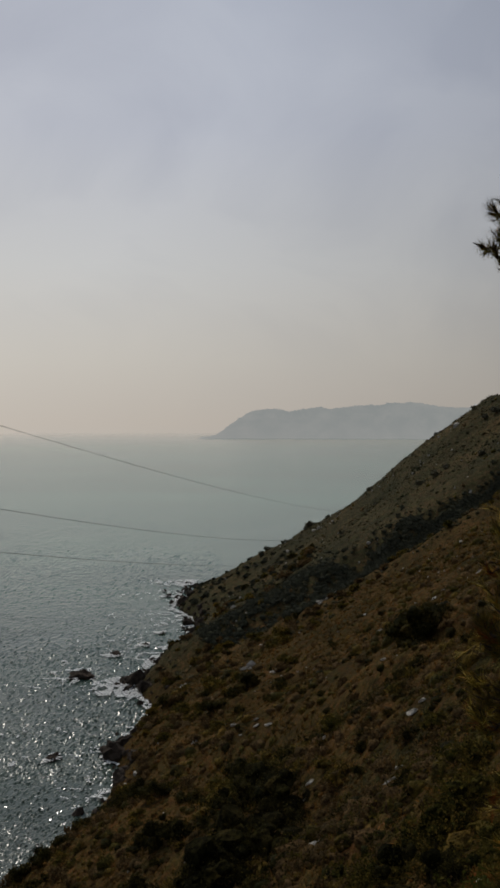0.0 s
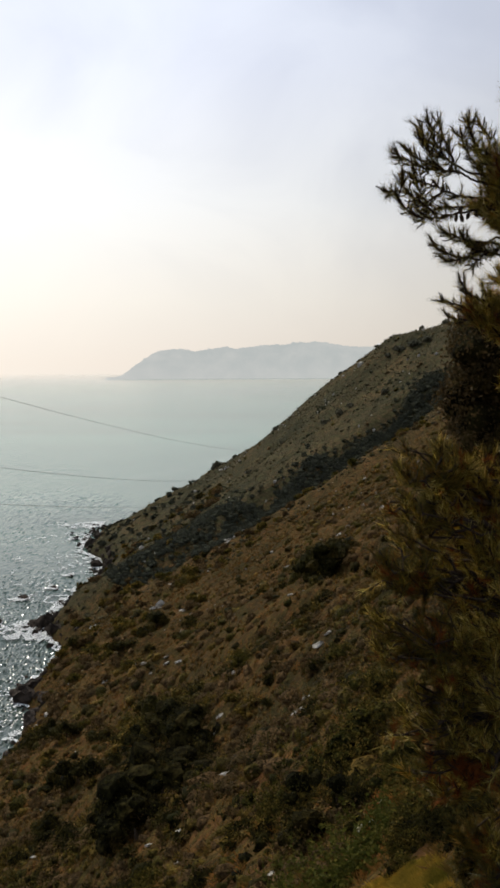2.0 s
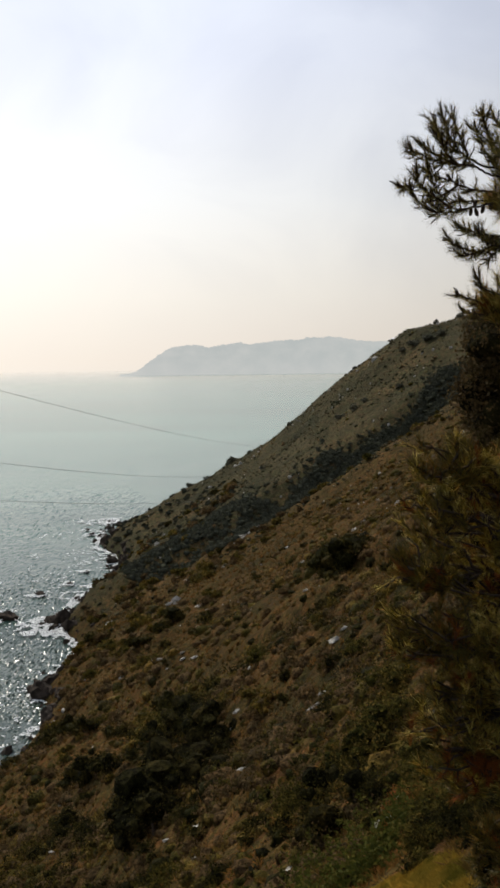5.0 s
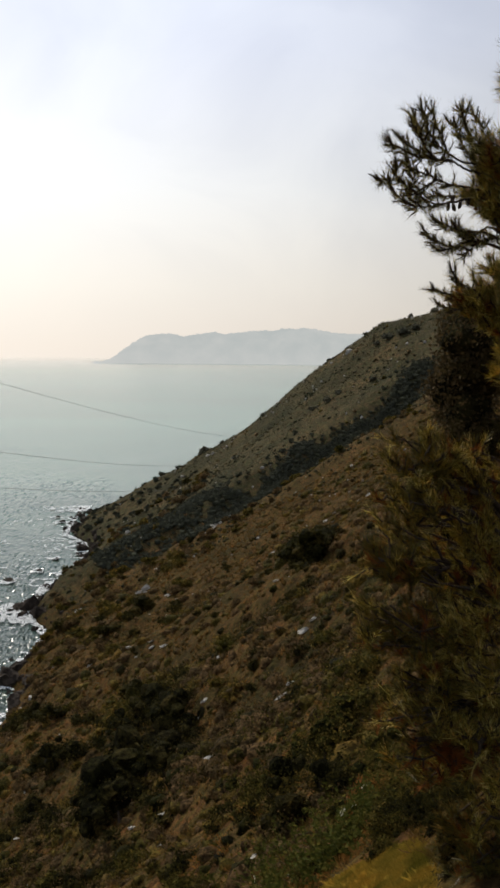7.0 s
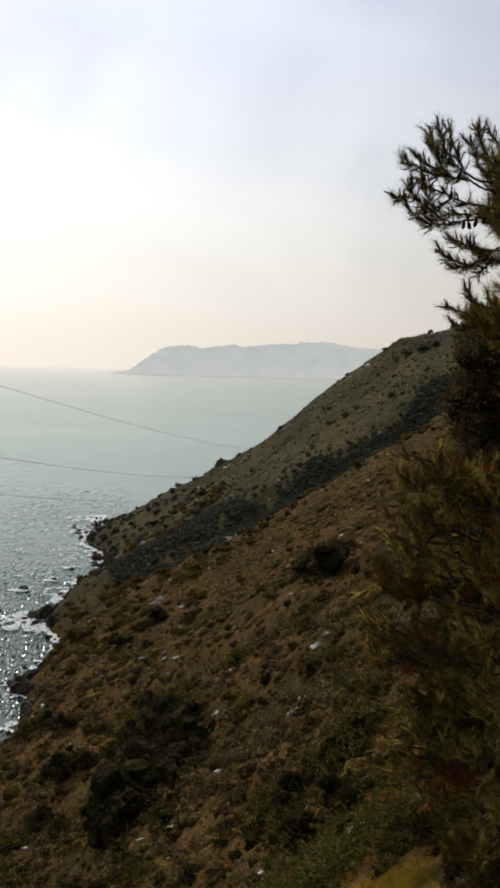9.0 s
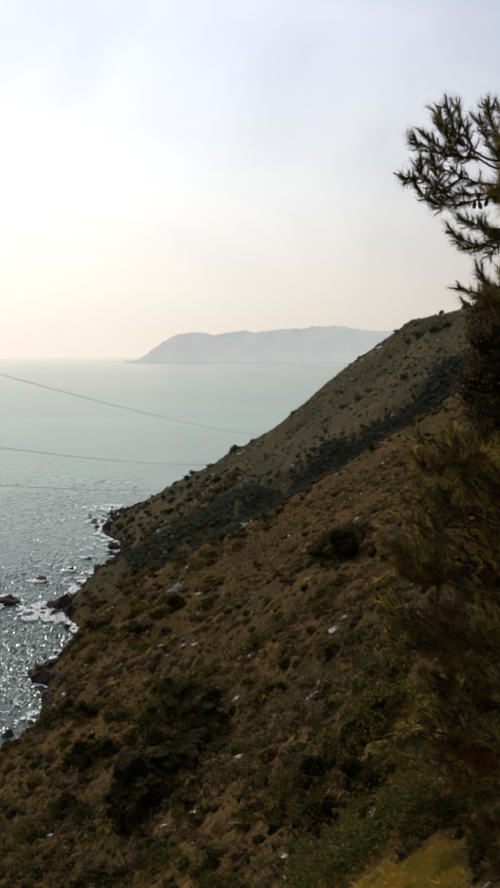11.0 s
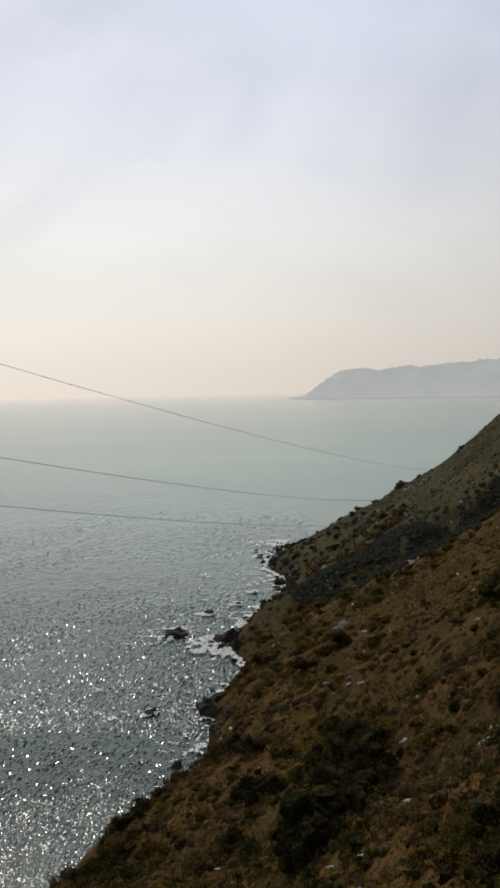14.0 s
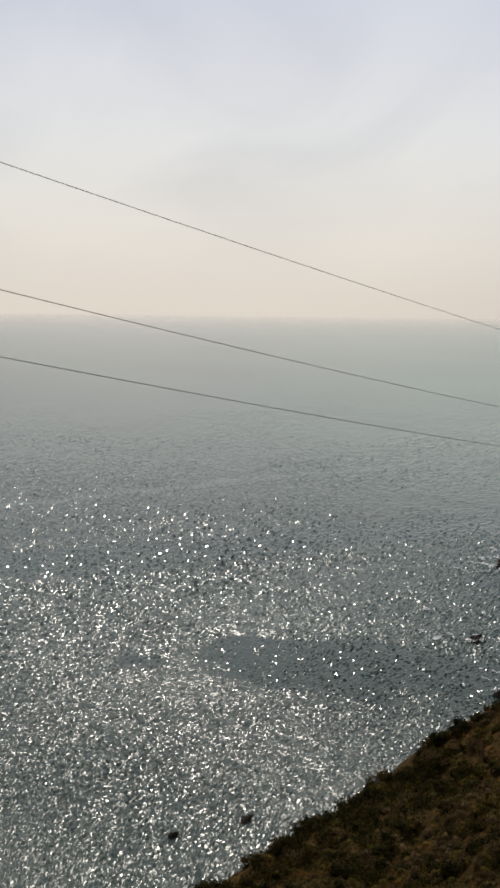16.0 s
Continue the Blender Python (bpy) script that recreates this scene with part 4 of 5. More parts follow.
def build_stones():
    rng = np.random.default_rng(33)
    feet = scatter(rng, 8, 300, 0.07, lambda x, y: np.clip(fbm(x, y, 9, 3, 91) * 0.9 + 0.15, 0, 1))
    v0, f0 = ICO1
    s = 0.03 * np.exp(rng.normal(size=len(feet)) * 0.5) * (1 + np.hypot(feet[:, 0], feet[:, 1]) / 28)
    v = (v0[None] * s[:, None, None] * rng.uniform(0.5, 1.3, (len(feet), 1, 3)) * rng.uniform(0.8, 1.15, (len(feet), len(v0), 1)) + feet[:, None]).reshape(-1, 3)
    f = (f0[None] + np.arange(len(feet))[:, None, None] * len(v0)).reshape(-1, 3)
    tagged(mesh_object("loose_stones", v, f, LIME), "small loose pale stones scattered on the slope", "stones", kind="stuff")


build_stones()

# ---- the shore: dark rocks, rocks standing in the water, foam ----
SEA_ROCKS = [(-53.5, 176.6, 4.6), (-54.8, 175.4, 2.4), (-51.2, 194.3, 2.6), (-46.6, 203.3, 1.8), (-44.8, 132.8, 2.2), (-43.9, 133.2, 1.2), (-46.0, 71.1, 1.1), (-50.3, 65.0, 1.0),
             (-43.8, 173.5, 3.0), (-45.0, 171.5, 1.6), (-45.6, 216.0, 1.6), (-53.5, 262.0, 2.0), (-56.5, 270.0, 1.4)]


def build_shore():
    rng = np.random.default_rng(44)
    for x, y, s in SEA_ROCKS:
        boulder(rng, "sea_rock", (x, y, 0.05 * s), s, SHORE, "dark wet rock standing in the surf", "rocks in the sea", ICO3, 0.5)
    for x, y, s in ((-41.5, 173, 3.6), (-38, 168, 3.2), (-35.8, 134.5, 4.2), (-34.5, 137, 3.4), (-32.5, 146, 3.4), (-31.6, 150, 3.0), (-33.4, 140, 3.4), (-32.2, 142, 2.8), (-32, 124, 2.6), (-36.5, 207, 2.4), (-46.5, 250, 3.2), (-47, 262, 2.6), (-41, 225, 2.6), (-39.5, 189, 2.4)):
        boulder(rng, "rock_outcrop", (x, y, 0.8), s, SHORE, "dark jagged rock outcrop running into the sea", "shore rocks", ICO3, 0.7)
    for k in range(230):
        y = rng.uniform(112, 286)
        x = float(shore_x(y)) + rng.normal() * 1.5 + 0.6
        s = rng.uniform(0.5, 1.7) * (1.5 if rng.uniform() < 0.15 else 1)
        boulder(rng, "shore_rock", (x, y, max(float(land(x, y, False)), -0.2) + 0.1 * s), s, SHORE, "dark jagged rock on the waterline", "shore rocks", ICO2, 0.8)
    # lacy foam in the coves, round the rocks and in thin lines drifting off the shore
    s = 0.3
    gx, gy = np.meshgrid(np.arange(-68, -28, s), np.arange(58, 290, s * 1.3), indexing="ij")
    off = shore_x(gy) - gx
    rock = np.full(gx.shape, 99.0)
    for x, y, r in SEA_ROCKS:
        rock = np.minimum(rock, np.hypot((gx - x + 0.35 * r) / 1.1, (gy - y) / 1.3) / r)
    lace = np.abs(fbm(gx + 0.8 * fbm(gx, gy, 3, 2, 7), gy * 0.8, 2.6, 3, 211))
    patch = fbm(gx, gy, 13, 2, 223)
    reach = np.clip(2.0 + 2.4 * patch, 0.7, 5.0) * (0.05 + 0.95 * smooth(92, 118, gy))
    want = 1.25 * np.exp(-np.clip(off, 0, 99) / reach) + 0.55 * np.exp(-np.clip(rock - 0.45, 0, 9) ** 2 * 7)
    want = want + 0.10 * (np.abs(fbm(gx, gy * 0.5, 9, 2, 231)) < 0.07) * (off < 26) * (patch > -0.1)
    keep = (gy > 100) & (lace < want * smooth(112, 138, gy + 60 * (rock < 1.3))) & ((off > 0) | (patch > 0.1)) & (off > -2.2) & (rng.uniform(size=gx.shape) < 0.93) & (off < 30)
    i, j = np.nonzero(keep)
    cx, cy = gx[i, j] + rng.normal(size=len(i)) * 0.05, gy[i, j] + rng.normal(size=len(i)) * 0.06
    cz = 0.30 + 0.08 * rng.uniform(size=len(i))
    n = 6
    ang = np.arange(n) * 2 * math.pi / n
    rad = s * 0.62 * rng.uniform(0.55, 1.2, (len(i), n))
    ring = np.stack([cx[:, None] + rad * np.cos(ang), cy[:, None] + rad * 1.25 * np.sin(ang), cz[:, None] + 0 * rad], -1)
    v = np.concatenate([ring, np.stack([cx, cy, cz + 0.07], -1)[:, None]], 1).reshape(-1, 3)
    tri = np.array([[k, (k + 1) % n, n] for k in range(n)])
    f = (tri[None] + np.arange(len(i))[:, None, None] * (n + 1)).reshape(-1, 3)
    tagged(mesh_object("foam", v, f, FOAM), "white broken foam along the rocky shore", "foam", kind="stuff")


build_shore()


# ---- overhead wires ----
def wire(a, b, c):
    """A slack cable over the slope; a, b and c give its height from the far end on."""
    s = np.linspace(0.0, 1.22, 70)
    pts = np.stack([-5 - 35 * s, 310 - 290 * s, a + b * s + c * s * s], -1)
    v, f = tube(pts, np.full(len(s), 0.023), 6)
    tagged(mesh_object("overhead_wire", v, f, CABLE, flat=False), "thin dark overhead wire sagging above the sea", "wire", "overhead wires")


wire(20.59, 30.13, 8.85)
wire(13.04, 24.24, 16.13)
wire(6.18, 28.78, 15.01)


# ---- pine beside the road ----
def bend(a, b, rise, n, rng, kink=0.05):
    """A crooked line from a to b that bows by rise."""
    a, b = np.asarray(a, float), np.asarray(b, float)
    t = np.linspace(0, 1, n)[:, None]
    p = a + (b - a) * t + np.array([0, 0, 1.0]) * rise * 4 * t * (1 - t)
    w = rng.normal(size=(n, 3)) * kink * np.linalg.norm(b - a) * np.sin(t * math.pi)
    return p + w


def needle_tuft(rng, twig, count, length, width, spread=0.75):
    """Needles along the outer end of a twig, each a thin three-sided spike."""
    end, before = twig[-1], twig[-3]
    d = end - before
    d /= np.linalg.norm(d) + 1e-9
    back = rng.uniform(0, 1, count) ** 1.3
    root = end - d * (back * length * 1.5)[:, None]
    side = rng_dirs(rng, count)
    side -= (side @ d)[:, None] * d
    side /= np.linalg.norm(side, axis=1)[:, None] + 1e-9
    way = d + side * (spread * rng.uniform(0.35, 1.2, count))[:, None]
    way /= np.linalg.norm(way, axis=1)[:, None]
    tip = root + way * (length * rng.uniform(0.65, 1.1, count))[:, None]
    a = np.cross(way, rng_dirs(rng, count))
    a /= np.linalg.norm(a, axis=1)[:, None] + 1e-9
    b = np.cross(way, a)
    w = width * 0.5
    v = np.stack([root + a * w, root - a * 0.5 * w + b * 0.87 * w, root - a * 0.5 * w - b * 0.87 * w, tip], 1).reshape(-1, 3)
    i = np.arange(count)[:, None] * 4
    return v, np.concatenate([i + [0, 1, 3], i + [1, 2, 3], i + [2, 0, 3]])


def pine(place, height, pads, seed, mats, label, needle=(0.084, 0.0030), cones=(), lean=(0, 0), boughs=()):
    """A pine from its trunk and its pads of foliage: centre, radii, side branches, twigs on each, needles on each twig."""
    rng = np.random.default_rng(seed)
    foot = np.array([place[0], place[1], float(land(place[0], place[1])) - 0.15])
    thing = base("pine_tree", foot, label, "tree", "conifers")
    t = np.linspace(0, 1, 12)
    line = np.stack([lean[0] * t + 0.05 * np.sin(t * 7), lean[1] * t + 0.04 * np.cos(t * 6), height * t], -1)
    v, f = tube(line, 0.13 * (1 - t) ** 0.8 + 0.012, 10)
    mesh_object("trunk", v, f, TWIG, thing, flat=False)
    needles, rusty, shaded = [], [], []
    for cx, cy, cz, rx, ry, rz, n_side, n_twig, n_needle, start in pads:
        c = np.array([cx, cy, cz]) - foot
        level = np.clip((start - foot[2]) / height, 0.05, 0.95)
        root = np.array([np.interp(level, t, line[:, k]) for k in range(3)])
        limb = bend(root, c + [0.1 * rx, 0, -0.15 * rz], -0.05, 9, rng)
        wood = [tube(limb, np.linspace(0.034, 0.013, 9), 7)]
        for _ in range(n_side):
            d = rng_dirs(rng, 1)[0]
            d[2] = d[2] * 0.8 + 0.1
            tip = c + d * np.array([rx, ry, rz]) * rng.uniform(0.55, 0.95)
            a = limb[rng.integers(4, 9)]
            side = bend(a, tip, -0.06 * rng.uniform(0, 1), 7, rng, 0.06)
            wood.append(tube(side, np.linspace(0.010, 0.005, 7), 5))
            for k in range(n_twig):
                p = side[rng.integers(2, 7)]
                out = (p - a) / (np.linalg.norm(p - a) + 1e-6) * 0.7 + rng_dirs(rng, 1)[0] * 0.8 + [-0.12, 0, 0.32]
                out /= np.linalg.norm(out)
                q = p + out * rng.uniform(0.05, 0.15) * max(0.7, min(rx, 0.5) / 0.4)
                twig = bend(p, q, -0.015, 6, rng, 0.05)
                wood.append(tube(twig[[0, 2, 4, 5]], np.linspace(0.005, 0.0035, 4), 3))
                side_x = q[0] + foot[0]
                # shade painted in: inner, low and left-hand tufts take the darker needle colour
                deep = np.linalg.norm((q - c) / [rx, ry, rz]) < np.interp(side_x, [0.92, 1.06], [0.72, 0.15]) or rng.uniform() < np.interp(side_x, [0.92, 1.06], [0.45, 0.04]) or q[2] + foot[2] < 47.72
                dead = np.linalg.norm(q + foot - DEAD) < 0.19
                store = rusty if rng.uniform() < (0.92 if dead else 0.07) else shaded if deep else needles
                store.append(needle_tuft(rng, twig, n_needle, needle[0], needle[1], 0.72))
        mesh_object("limb", *joined(wood), TWIG, thing, flat=False)
    # crooked boughs with short side twigs, each twig a brush of needles
    for path in boughs:
        if path[0][0] > 1.15:
            path = [(1.55, path[0][1] - 0.10), (1.38, path[0][1] - 0.04)] + path
        a = np.array([(px, 5.22, pz) for px, pz in path]) - foot
        a[-1] += (a[-2] - a[-1]) * min(0.5, 0.03 / np.linalg.norm(a[-2] - a[-1]))
        a[:, 1] += np.linspace(0, rng.normal() * 0.05, len(a)) + rng.normal(size=len(a)) * 0.008
        p = np.concatenate([[2 * a[0] - a[1]], a, [2 * a[-1] - a[-2]]])
        line = []
        for k in range(1, len(p) - 2):
            u = np.linspace(0, 1, 6, endpoint=k == len(p) - 3)[:, None]
            line.append(0.5 * (2 * p[k] + (p[k + 1] - p[k - 1]) * u + (2 * p[k - 1] - 5 * p[k] + 4 * p[k + 1] - p[k + 2]) * u ** 2 + (3 * p[k] - p[k - 1] - 3 * p[k + 1] + p[k + 2]) * u ** 3))
        line = np.concatenate(line) + rng.normal(size=(sum(len(q) for q in line), 3)) * 0.0022
        n = len(line)
        wood = [tube(line, np.linspace(0.0075, 0.0038, n), 6)]
        for k in range(int(n * (0.45 if path[0][0] > 1.3 else 0.2)), n):
            ahead = line[min(k + 1, n - 1)] - line[k - 1]
            ahead /= np.linalg.norm(ahead) + 1e-9
            for _ in range(2 if k < n - 1 else 4):
                out = ahead * (0.8 if k < n - 1 else 1.3) + rng_dirs(rng, 1)[0] * 0.85 + [0, 0, 0.16]
                out /= np.linalg.norm(out)
                twig = bend(line[k], line[k] + out * rng.uniform(0.03, 0.075), -0.006, 6, rng, 0.04)
                wood.append(tube(twig[[0, 2, 4, 5]], np.linspace(0.0040, 0.0034, 4), 4))
                if rng.uniform() < 0.88:
                    (shaded if rng.uniform() < 0.62 else needles).append(needle_tuft(rng, twig, 26, needle[0] * rng.uniform(0.55, 0.85), needle[1] * 0.5, 0.85))
        mesh_object("limb", *joined(wood), TWIG, thing, flat=False)
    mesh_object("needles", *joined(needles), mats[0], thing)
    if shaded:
        mesh_object("shaded_needles", *joined(shaded), mats[2], thing, "dark older needles inside the crown")
    if rusty:
        mesh_object("dead_needles", *joined(rusty), mats[1], thing, "rust-brown dead needles")
    for x, y, z in cones:
        cv, cf = lump(rng, ICO2, 0.07)
        tilt = np.array(Euler((rng.uniform(-0.5, 0.5), rng.uniform(-0.5, 0.5), 0)).to_matrix())
        cone = mesh_object("cone", (cv * [0.013, 0.013, 0.028]) @ tilt.T + np.array([x, y, z]) - foot, cf, TWIG, thing, "dark closed pine cone")
    return thing


DEAD = np.array([0.96, 4.38, 47.93])  # a withered branch end
# pads of foliage by height: centre x, y, z; radii; side branches, twigs, needles; height of the limb's root
CROWN_PADS = [(1.29, 5.20, 51.03, 0.13, 0.25, 0.19, 24, 8, 44, 50.7), (1.35, 5.20, 50.80, 0.14, 0.22, 0.13, 18, 8, 42, 50.5), (1.27, 5.22, 50.90, 0.10, 0.18, 0.10, 12, 7, 40, 50.6),
    (1.42, 5.20, 50.45, 0.08, 0.2, 0.10, 9, 8, 44, 50.3), (1.27, 5.25, 50.30, 0.13, 0.2, 0.09, 18, 8, 46, 50.0), (1.42, 5.25, 51.45, 0.04, 0.1, 0.10, 6, 5, 34, 51.1),
    (1.48, 5.30, 51.62, 0.04, 0.1, 0.12, 5, 5, 34, 51.2), (1.62, 5.30, 50.98, 0.18, 0.3, 0.28, 24, 8, 44, 50.7), (1.62, 5.30, 50.45, 0.18, 0.3, 0.25, 18, 8, 44, 50.2),
    (1.42, 5.30, 49.95, 0.06, 0.12, 0.15, 8, 7, 46, 50.1)]
UPPER_PADS = [(0.90, 4.95, 49.45, 0.24, 0.3, 0.17, 18, 8, 50, 48.8), (0.72, 4.76, 48.95, 0.20, 0.25, 0.24, 15, 8, 50, 48.5), (1.30, 5.25, 49.32, 0.36, 0.3, 0.24, 15, 8, 50, 48.9),
    (1.12, 5.05, 48.95, 0.36, 0.3, 0.28, 16, 8, 50, 48.6), (1.50, 5.0, 48.8, 0.35, 0.3, 0.5, 16, 8, 44, 48.6), (0.78, 4.80, 49.22, 0.16, 0.2, 0.14, 11, 8, 48, 48.7)]
MIDDLE_PADS = [(0.86, 4.70, 48.55, 0.28, 0.3, 0.28, 22, 8, 50, 48.3), (1.20, 4.60, 48.30, 0.34, 0.3, 0.34, 15, 8, 50, 48.2), (0.82, 4.45, 48.10, 0.20, 0.25, 0.18, 14, 8, 46, 48.1),
    (0.90, 4.60, 48.30, 0.17, 0.22, 0.18, 14, 8, 46, 48.3), (1.16, 4.45, 48.75, 0.14, 0.12, 0.16, 8, 6, 40, 48.7), (1.22, 4.40, 48.40, 0.13, 0.12, 0.14, 7, 6, 40, 48.4),
    (1.12, 4.35, 48.12, 0.13, 0.12, 0.12, 7, 6, 40, 48.2)]
LOW_PADS = [(1.24, 4.25, 47.78, 0.24, 0.25, 0.32, 16, 8, 46, 48.0), (0.95, 4.75, 47.80, 0.15, 0.2, 0.16, 14, 7, 46, 48.1), (1.18, 4.22, 47.56, 0.14, 0.2, 0.14, 12, 8, 46, 47.9),
    (1.00, 4.50, 48.02, 0.16, 0.2, 0.18, 10, 8, 46, 48.1), (1.45, 4.60, 48.05, 0.2, 0.25, 0.4, 11, 8, 44, 48.2), (1.14, 4.30, 47.42, 0.13, 0.2, 0.14, 19, 7, 44, 47.8),
    (1.20, 4.20, 47.22, 0.14, 0.2, 0.12, 23, 7, 44, 47.7), (1.04, 4.12, 47.18, 0.12, 0.15, 0.10, 14, 7, 44, 47.6), (1.12, 4.75, 47.42, 0.12, 0.15, 0.10, 12, 7, 44, 47.7)]
# courses of the boughs against the sky, and lower down
LONG_BOUGHS = [[(1.24, 50.83), (1.10, 50.81), (1.00, 50.79), (0.89, 50.78), (0.79, 50.84), (0.74, 50.91), (0.66, 50.93)], [(0.98, 50.80), (0.86, 50.88), (0.79, 50.94), (0.76, 51.02)], [(1.19, 50.89), (1.07, 50.91), (0.96, 50.96), (0.87, 50.99), (0.83, 51.05)], [(1.01, 50.93), (0.92, 50.88), (0.86, 50.95)], [(1.23, 50.85), (1.10, 50.85), (1.01, 50.85), (0.92, 50.82), (0.85, 50.85)]]
HIGH_BOUGHS = [[(1.19, 50.98), (1.10, 51.03), (0.99, 51.04), (0.90, 51.05), (0.79, 51.10), (0.72, 51.14)], [(1.00, 51.04), (0.88, 51.10), (0.80, 51.17)], [(1.17, 51.03), (1.06, 51.09), (0.99, 51.13), (0.91, 51.21), (0.88, 51.31)], [(1.00, 51.13), (0.95, 51.22), (0.92, 51.33)], [(1.06, 51.09), (1.02, 51.19), (0.98, 51.33)], [(1.25, 51.02), (1.17, 51.14), (1.12, 51.24), (1.11, 51.30)], [(1.28, 51.03), (1.25, 51.20), (1.19, 51.30)], [(1.20, 51.06), (1.12, 51.17), (1.08, 51.26)], [(1.00, 51.04), (0.92, 51.11), (0.85, 51.20)]]
LOW_BOUGHS = [[(1.30, 50.68), (1.20, 50.60), (1.11, 50.57), (1.02, 50.60), (0.94, 50.67)], [(1.22, 50.60), (1.10, 50.56), (1.01, 50.54)], [(1.27, 50.65), (1.16, 50.66), (1.08, 50.68), (1.01, 50.72)], [(1.33, 50.62), (1.24, 50.59), (1.16, 50.51)], [(1.27, 50.60), (1.18, 50.63), (1.11, 50.70)], [(1.34, 50.31), (1.17, 50.36), (1.09, 50.44)], [(1.28, 50.30), (1.10, 50.31), (0.99, 50.35)], [(1.28, 50.25), (1.14, 50.23), (1.03, 50.25)]]
pine((2.35, 5.75), 5.6, CROWN_PADS + UPPER_PADS + MIDDLE_PADS + LOW_PADS, 7, (NEEDLE, RUST, SHADED_NEEDLE), "young pine with olive needles, bare twigs and cones beside the road", boughs=LONG_BOUGHS + HIGH_BOUGHS + LOW_BOUGHS,
     cones=[(1.08, 5.22, 50.79), (1.11, 5.23, 50.785), (1.15, 5.24, 50.80), (1.10, 5.21, 50.83), (1.19, 5.22, 50.81), (1.00, 5.21, 50.94), (1.04, 5.22, 51.05)])
DARK_PADS = [(2.76 + 0.07 * math.sin(k * 2.4), 11.75 + 0.2 * math.cos(k * 1.9), 46.6 + 0.29 * k, 0.58 + 0.06 * math.sin(k * 1.3) - 0.012 * k, 0.5, 0.30, 9, 6, 16, 46.7 + 0.25 * k) for k in range(14)]
dark = pine((2.85, 11.8), 5.6, DARK_PADS, 9, (DARK_NEEDLE, DARK_NEEDLE, DARK_NEEDLE), "dense dark conifer with brownish needles on the slope below the road", (0.12, 0.009))
rng = np.random.default_rng(77)
sprays, mass = [], []
for cx, cy, cz, rx, ry, rz, *rest in DARK_PADS:
    way = rng_dirs(rng, 1000)
    spot = np.array([cx, cy, cz]) + way * [rx, ry, rz * 1.15] * rng.uniform(0.7, 1.12, (1000, 1))
    sprays.append(leaves(rng, spot - np.array(dark.location), rng.uniform(0.035, 0.085, 1000)))
    v, f = lump(rng, ICO2, 0.1)
    mass.append((v * [rx * 0.86, ry * 0.86, rz * 1.1] + np.array([cx, cy, cz]) - np.array(dark.location), f))
mesh_object("foliage", *joined(sprays), DARK_NEEDLE, dark)
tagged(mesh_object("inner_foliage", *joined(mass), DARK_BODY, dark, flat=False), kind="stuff")


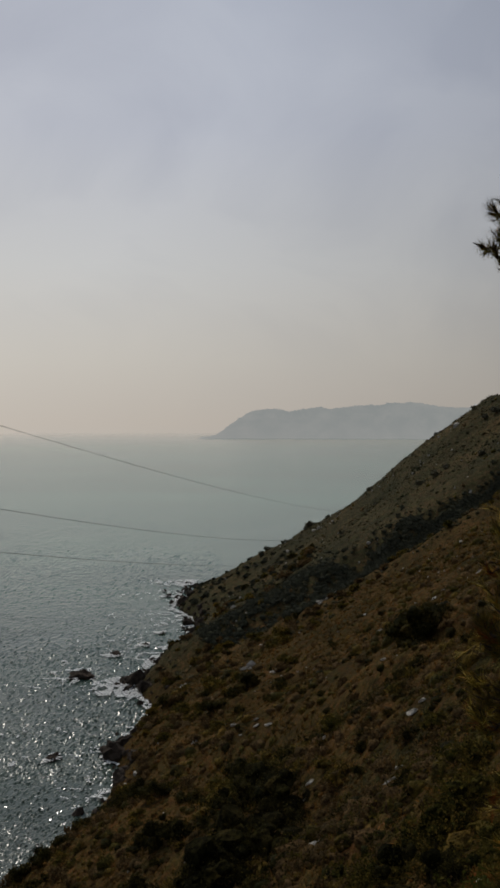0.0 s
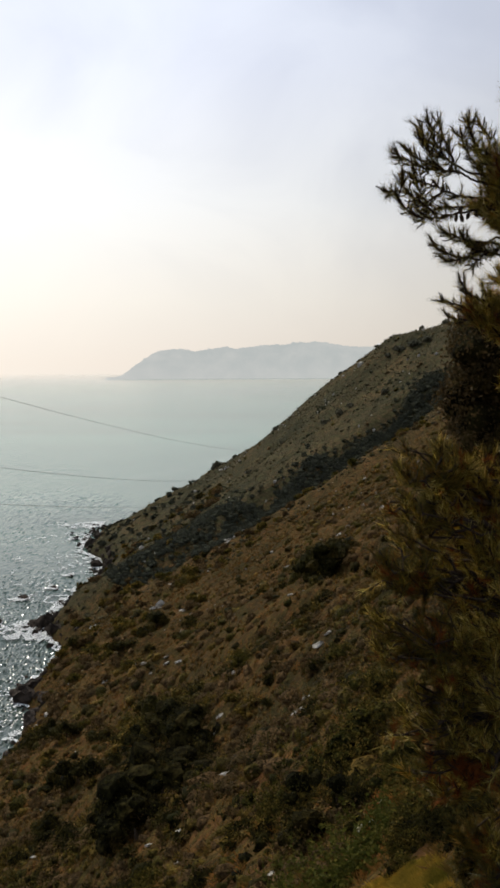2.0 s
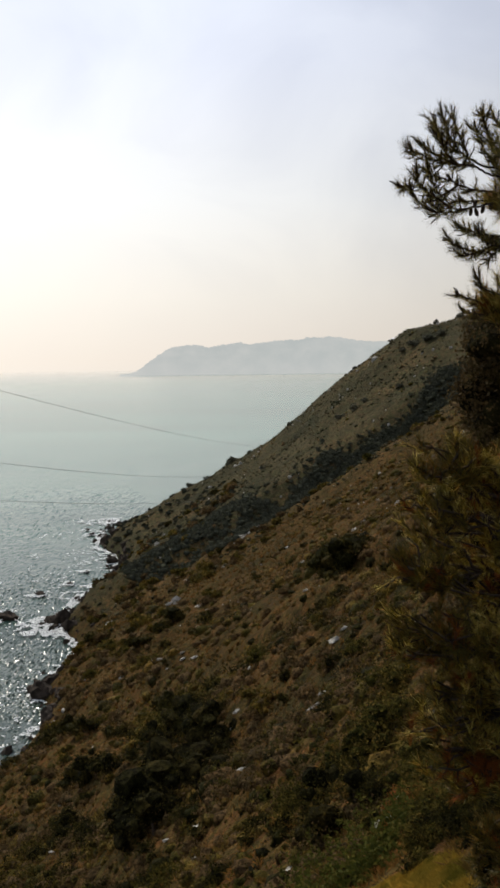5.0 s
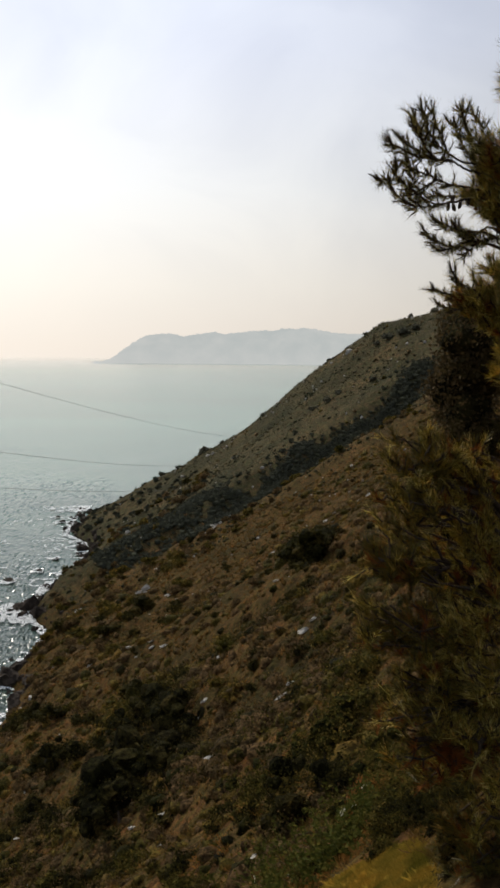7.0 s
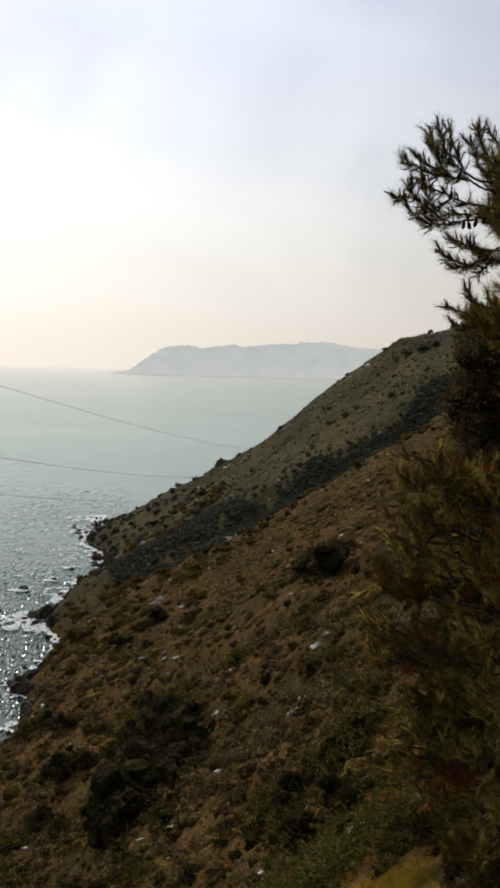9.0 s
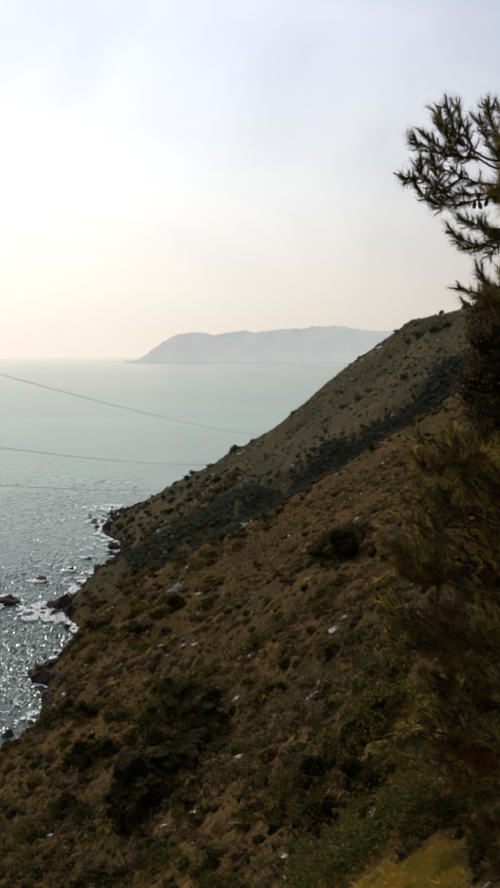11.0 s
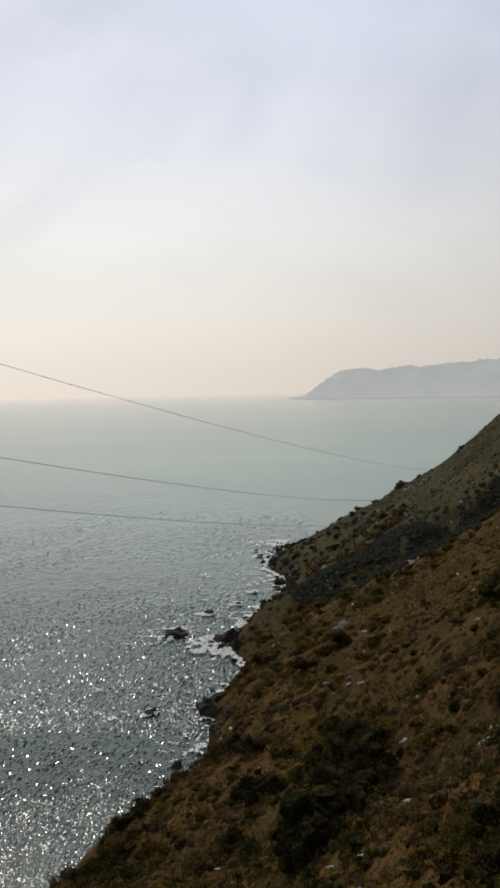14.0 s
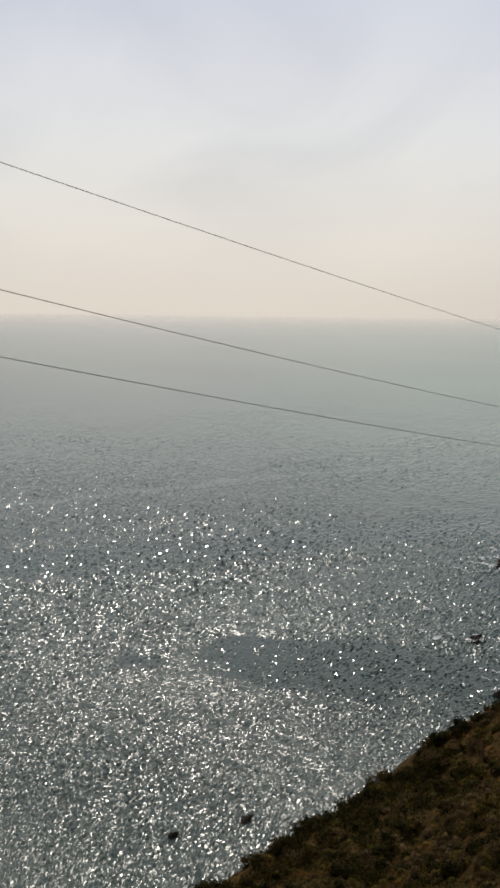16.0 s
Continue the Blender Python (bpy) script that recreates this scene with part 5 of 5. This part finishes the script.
# ---- verge in front of the camera ----
def build_verge():
    rng = np.random.default_rng(61)
    # a small hump of fine yellow grass in front of the pine
    n = 12000
    s, a = rng.uniform(0, 1, n), rng.uniform(0, 1, n)
    far_x, far_y = 0.42 + 0.68 * s, 6.9 + 0.3 * np.sin(s * 3.1) - 1.3 * s ** 2
    near_x, near_y = 0.40 + 0.49 * s, 4.4 - 0.3 * s
    x, y = near_x + (far_x - near_x) * a + rng.normal(size=n) * 0.02, near_y + (far_y - near_y) * a
    feet = np.stack([x, y, land(x, y) + 0.037], -1)
    short = tussocks(rng, feet, 9, 0.034, 0.085)
    tall = tussocks(rng, feet[::160], 14, 0.08, 0.016)
    tagged(mesh_object("verge_grass", *joined([short, tall]), VERGE), "yellow-green dry grass on the road verge", "grass", kind="stuff")
    y = rng.uniform(4.6, 14.0, 3600)
    x = rng.uniform(0.03, 0.34, 3600) * y
    clear = (y > 7.1) | (x > np.where(y > 5.2, 0.192, 0.215) * y)
    x, y = x[clear], y[clear]
    feet = np.stack([x, y, land(x, y)], -1)
    tagged(mesh_object("bank_grass", *tussocks(rng, feet, 16, 0.10, 0.022), STRAW), "rough dry grass on the bank under the pine", "grass", kind="stuff")
    # leafy weeds on upright stems
    blades, stems = [], []
    for k in range(84):
        wy = rng.uniform(7.5, 12.8) if k < 55 else rng.uniform(7.2, 9.6)
        wx = (0.03 + 0.055 * rng.normal() if k < 55 else rng.uniform(0.07, 0.15)) * wy
        z = float(land(wx, wy))
        for _ in range(rng.integers(3, 7)):
            h = rng.uniform(0.18, 0.5)
            lean = rng.normal(size=2) * 0.12
            t = np.linspace(0, 1, 5)[:, None]
            stem = np.array([wx + rng.normal() * 0.09, wy + rng.normal() * 0.09, z - 0.03]) + np.concatenate([lean[None] * t ** 2, h * t], 1)
            stems.append(tube(stem, np.linspace(0.004, 0.002, 5), 3))
            k = rng.uniform(0.15, 1, 17)
            p = np.stack([np.interp(k, t[:, 0], stem[:, c]) for c in range(3)], -1)
            out = rng_dirs(rng, 17) * [1, 1, 0.5] + [0, 0, 0.25]
            out /= np.linalg.norm(out, axis=1)[:, None]
            side = np.cross(out, rng_dirs(rng, 17))
            side /= np.linalg.norm(side, axis=1)[:, None]
            size = rng.uniform(0.035, 0.075, 17)
            blades.append(diamonds(p + out * size[:, None] * 0.5, out, side, size, size * 0.45))
    tagged(mesh_object("green_weeds", *joined(blades + stems), WEED), "fresh green leafy weeds among the dry grass", "weeds", kind="stuff")
    blooms = []
    for wx, wy, r in ((1.0, 9.4, 0.02), (1.03, 9.5, 0.014), (1.12, 9.3, 0.010), (1.3, 9.9, 0.014), (0.1, 10.4, 0.014)):
        p = np.array([wx, wy, float(land(wx, wy)) + 0.28]) + rng.normal(size=(12, 3)) * r
        blooms.append(leaves(rng, p, np.full(12, 0.03)))
    tagged(mesh_object("white_flowers", *joined(blooms), PETAL), "few small white flowers in the weeds", "flowers", kind="stuff")


build_verge()
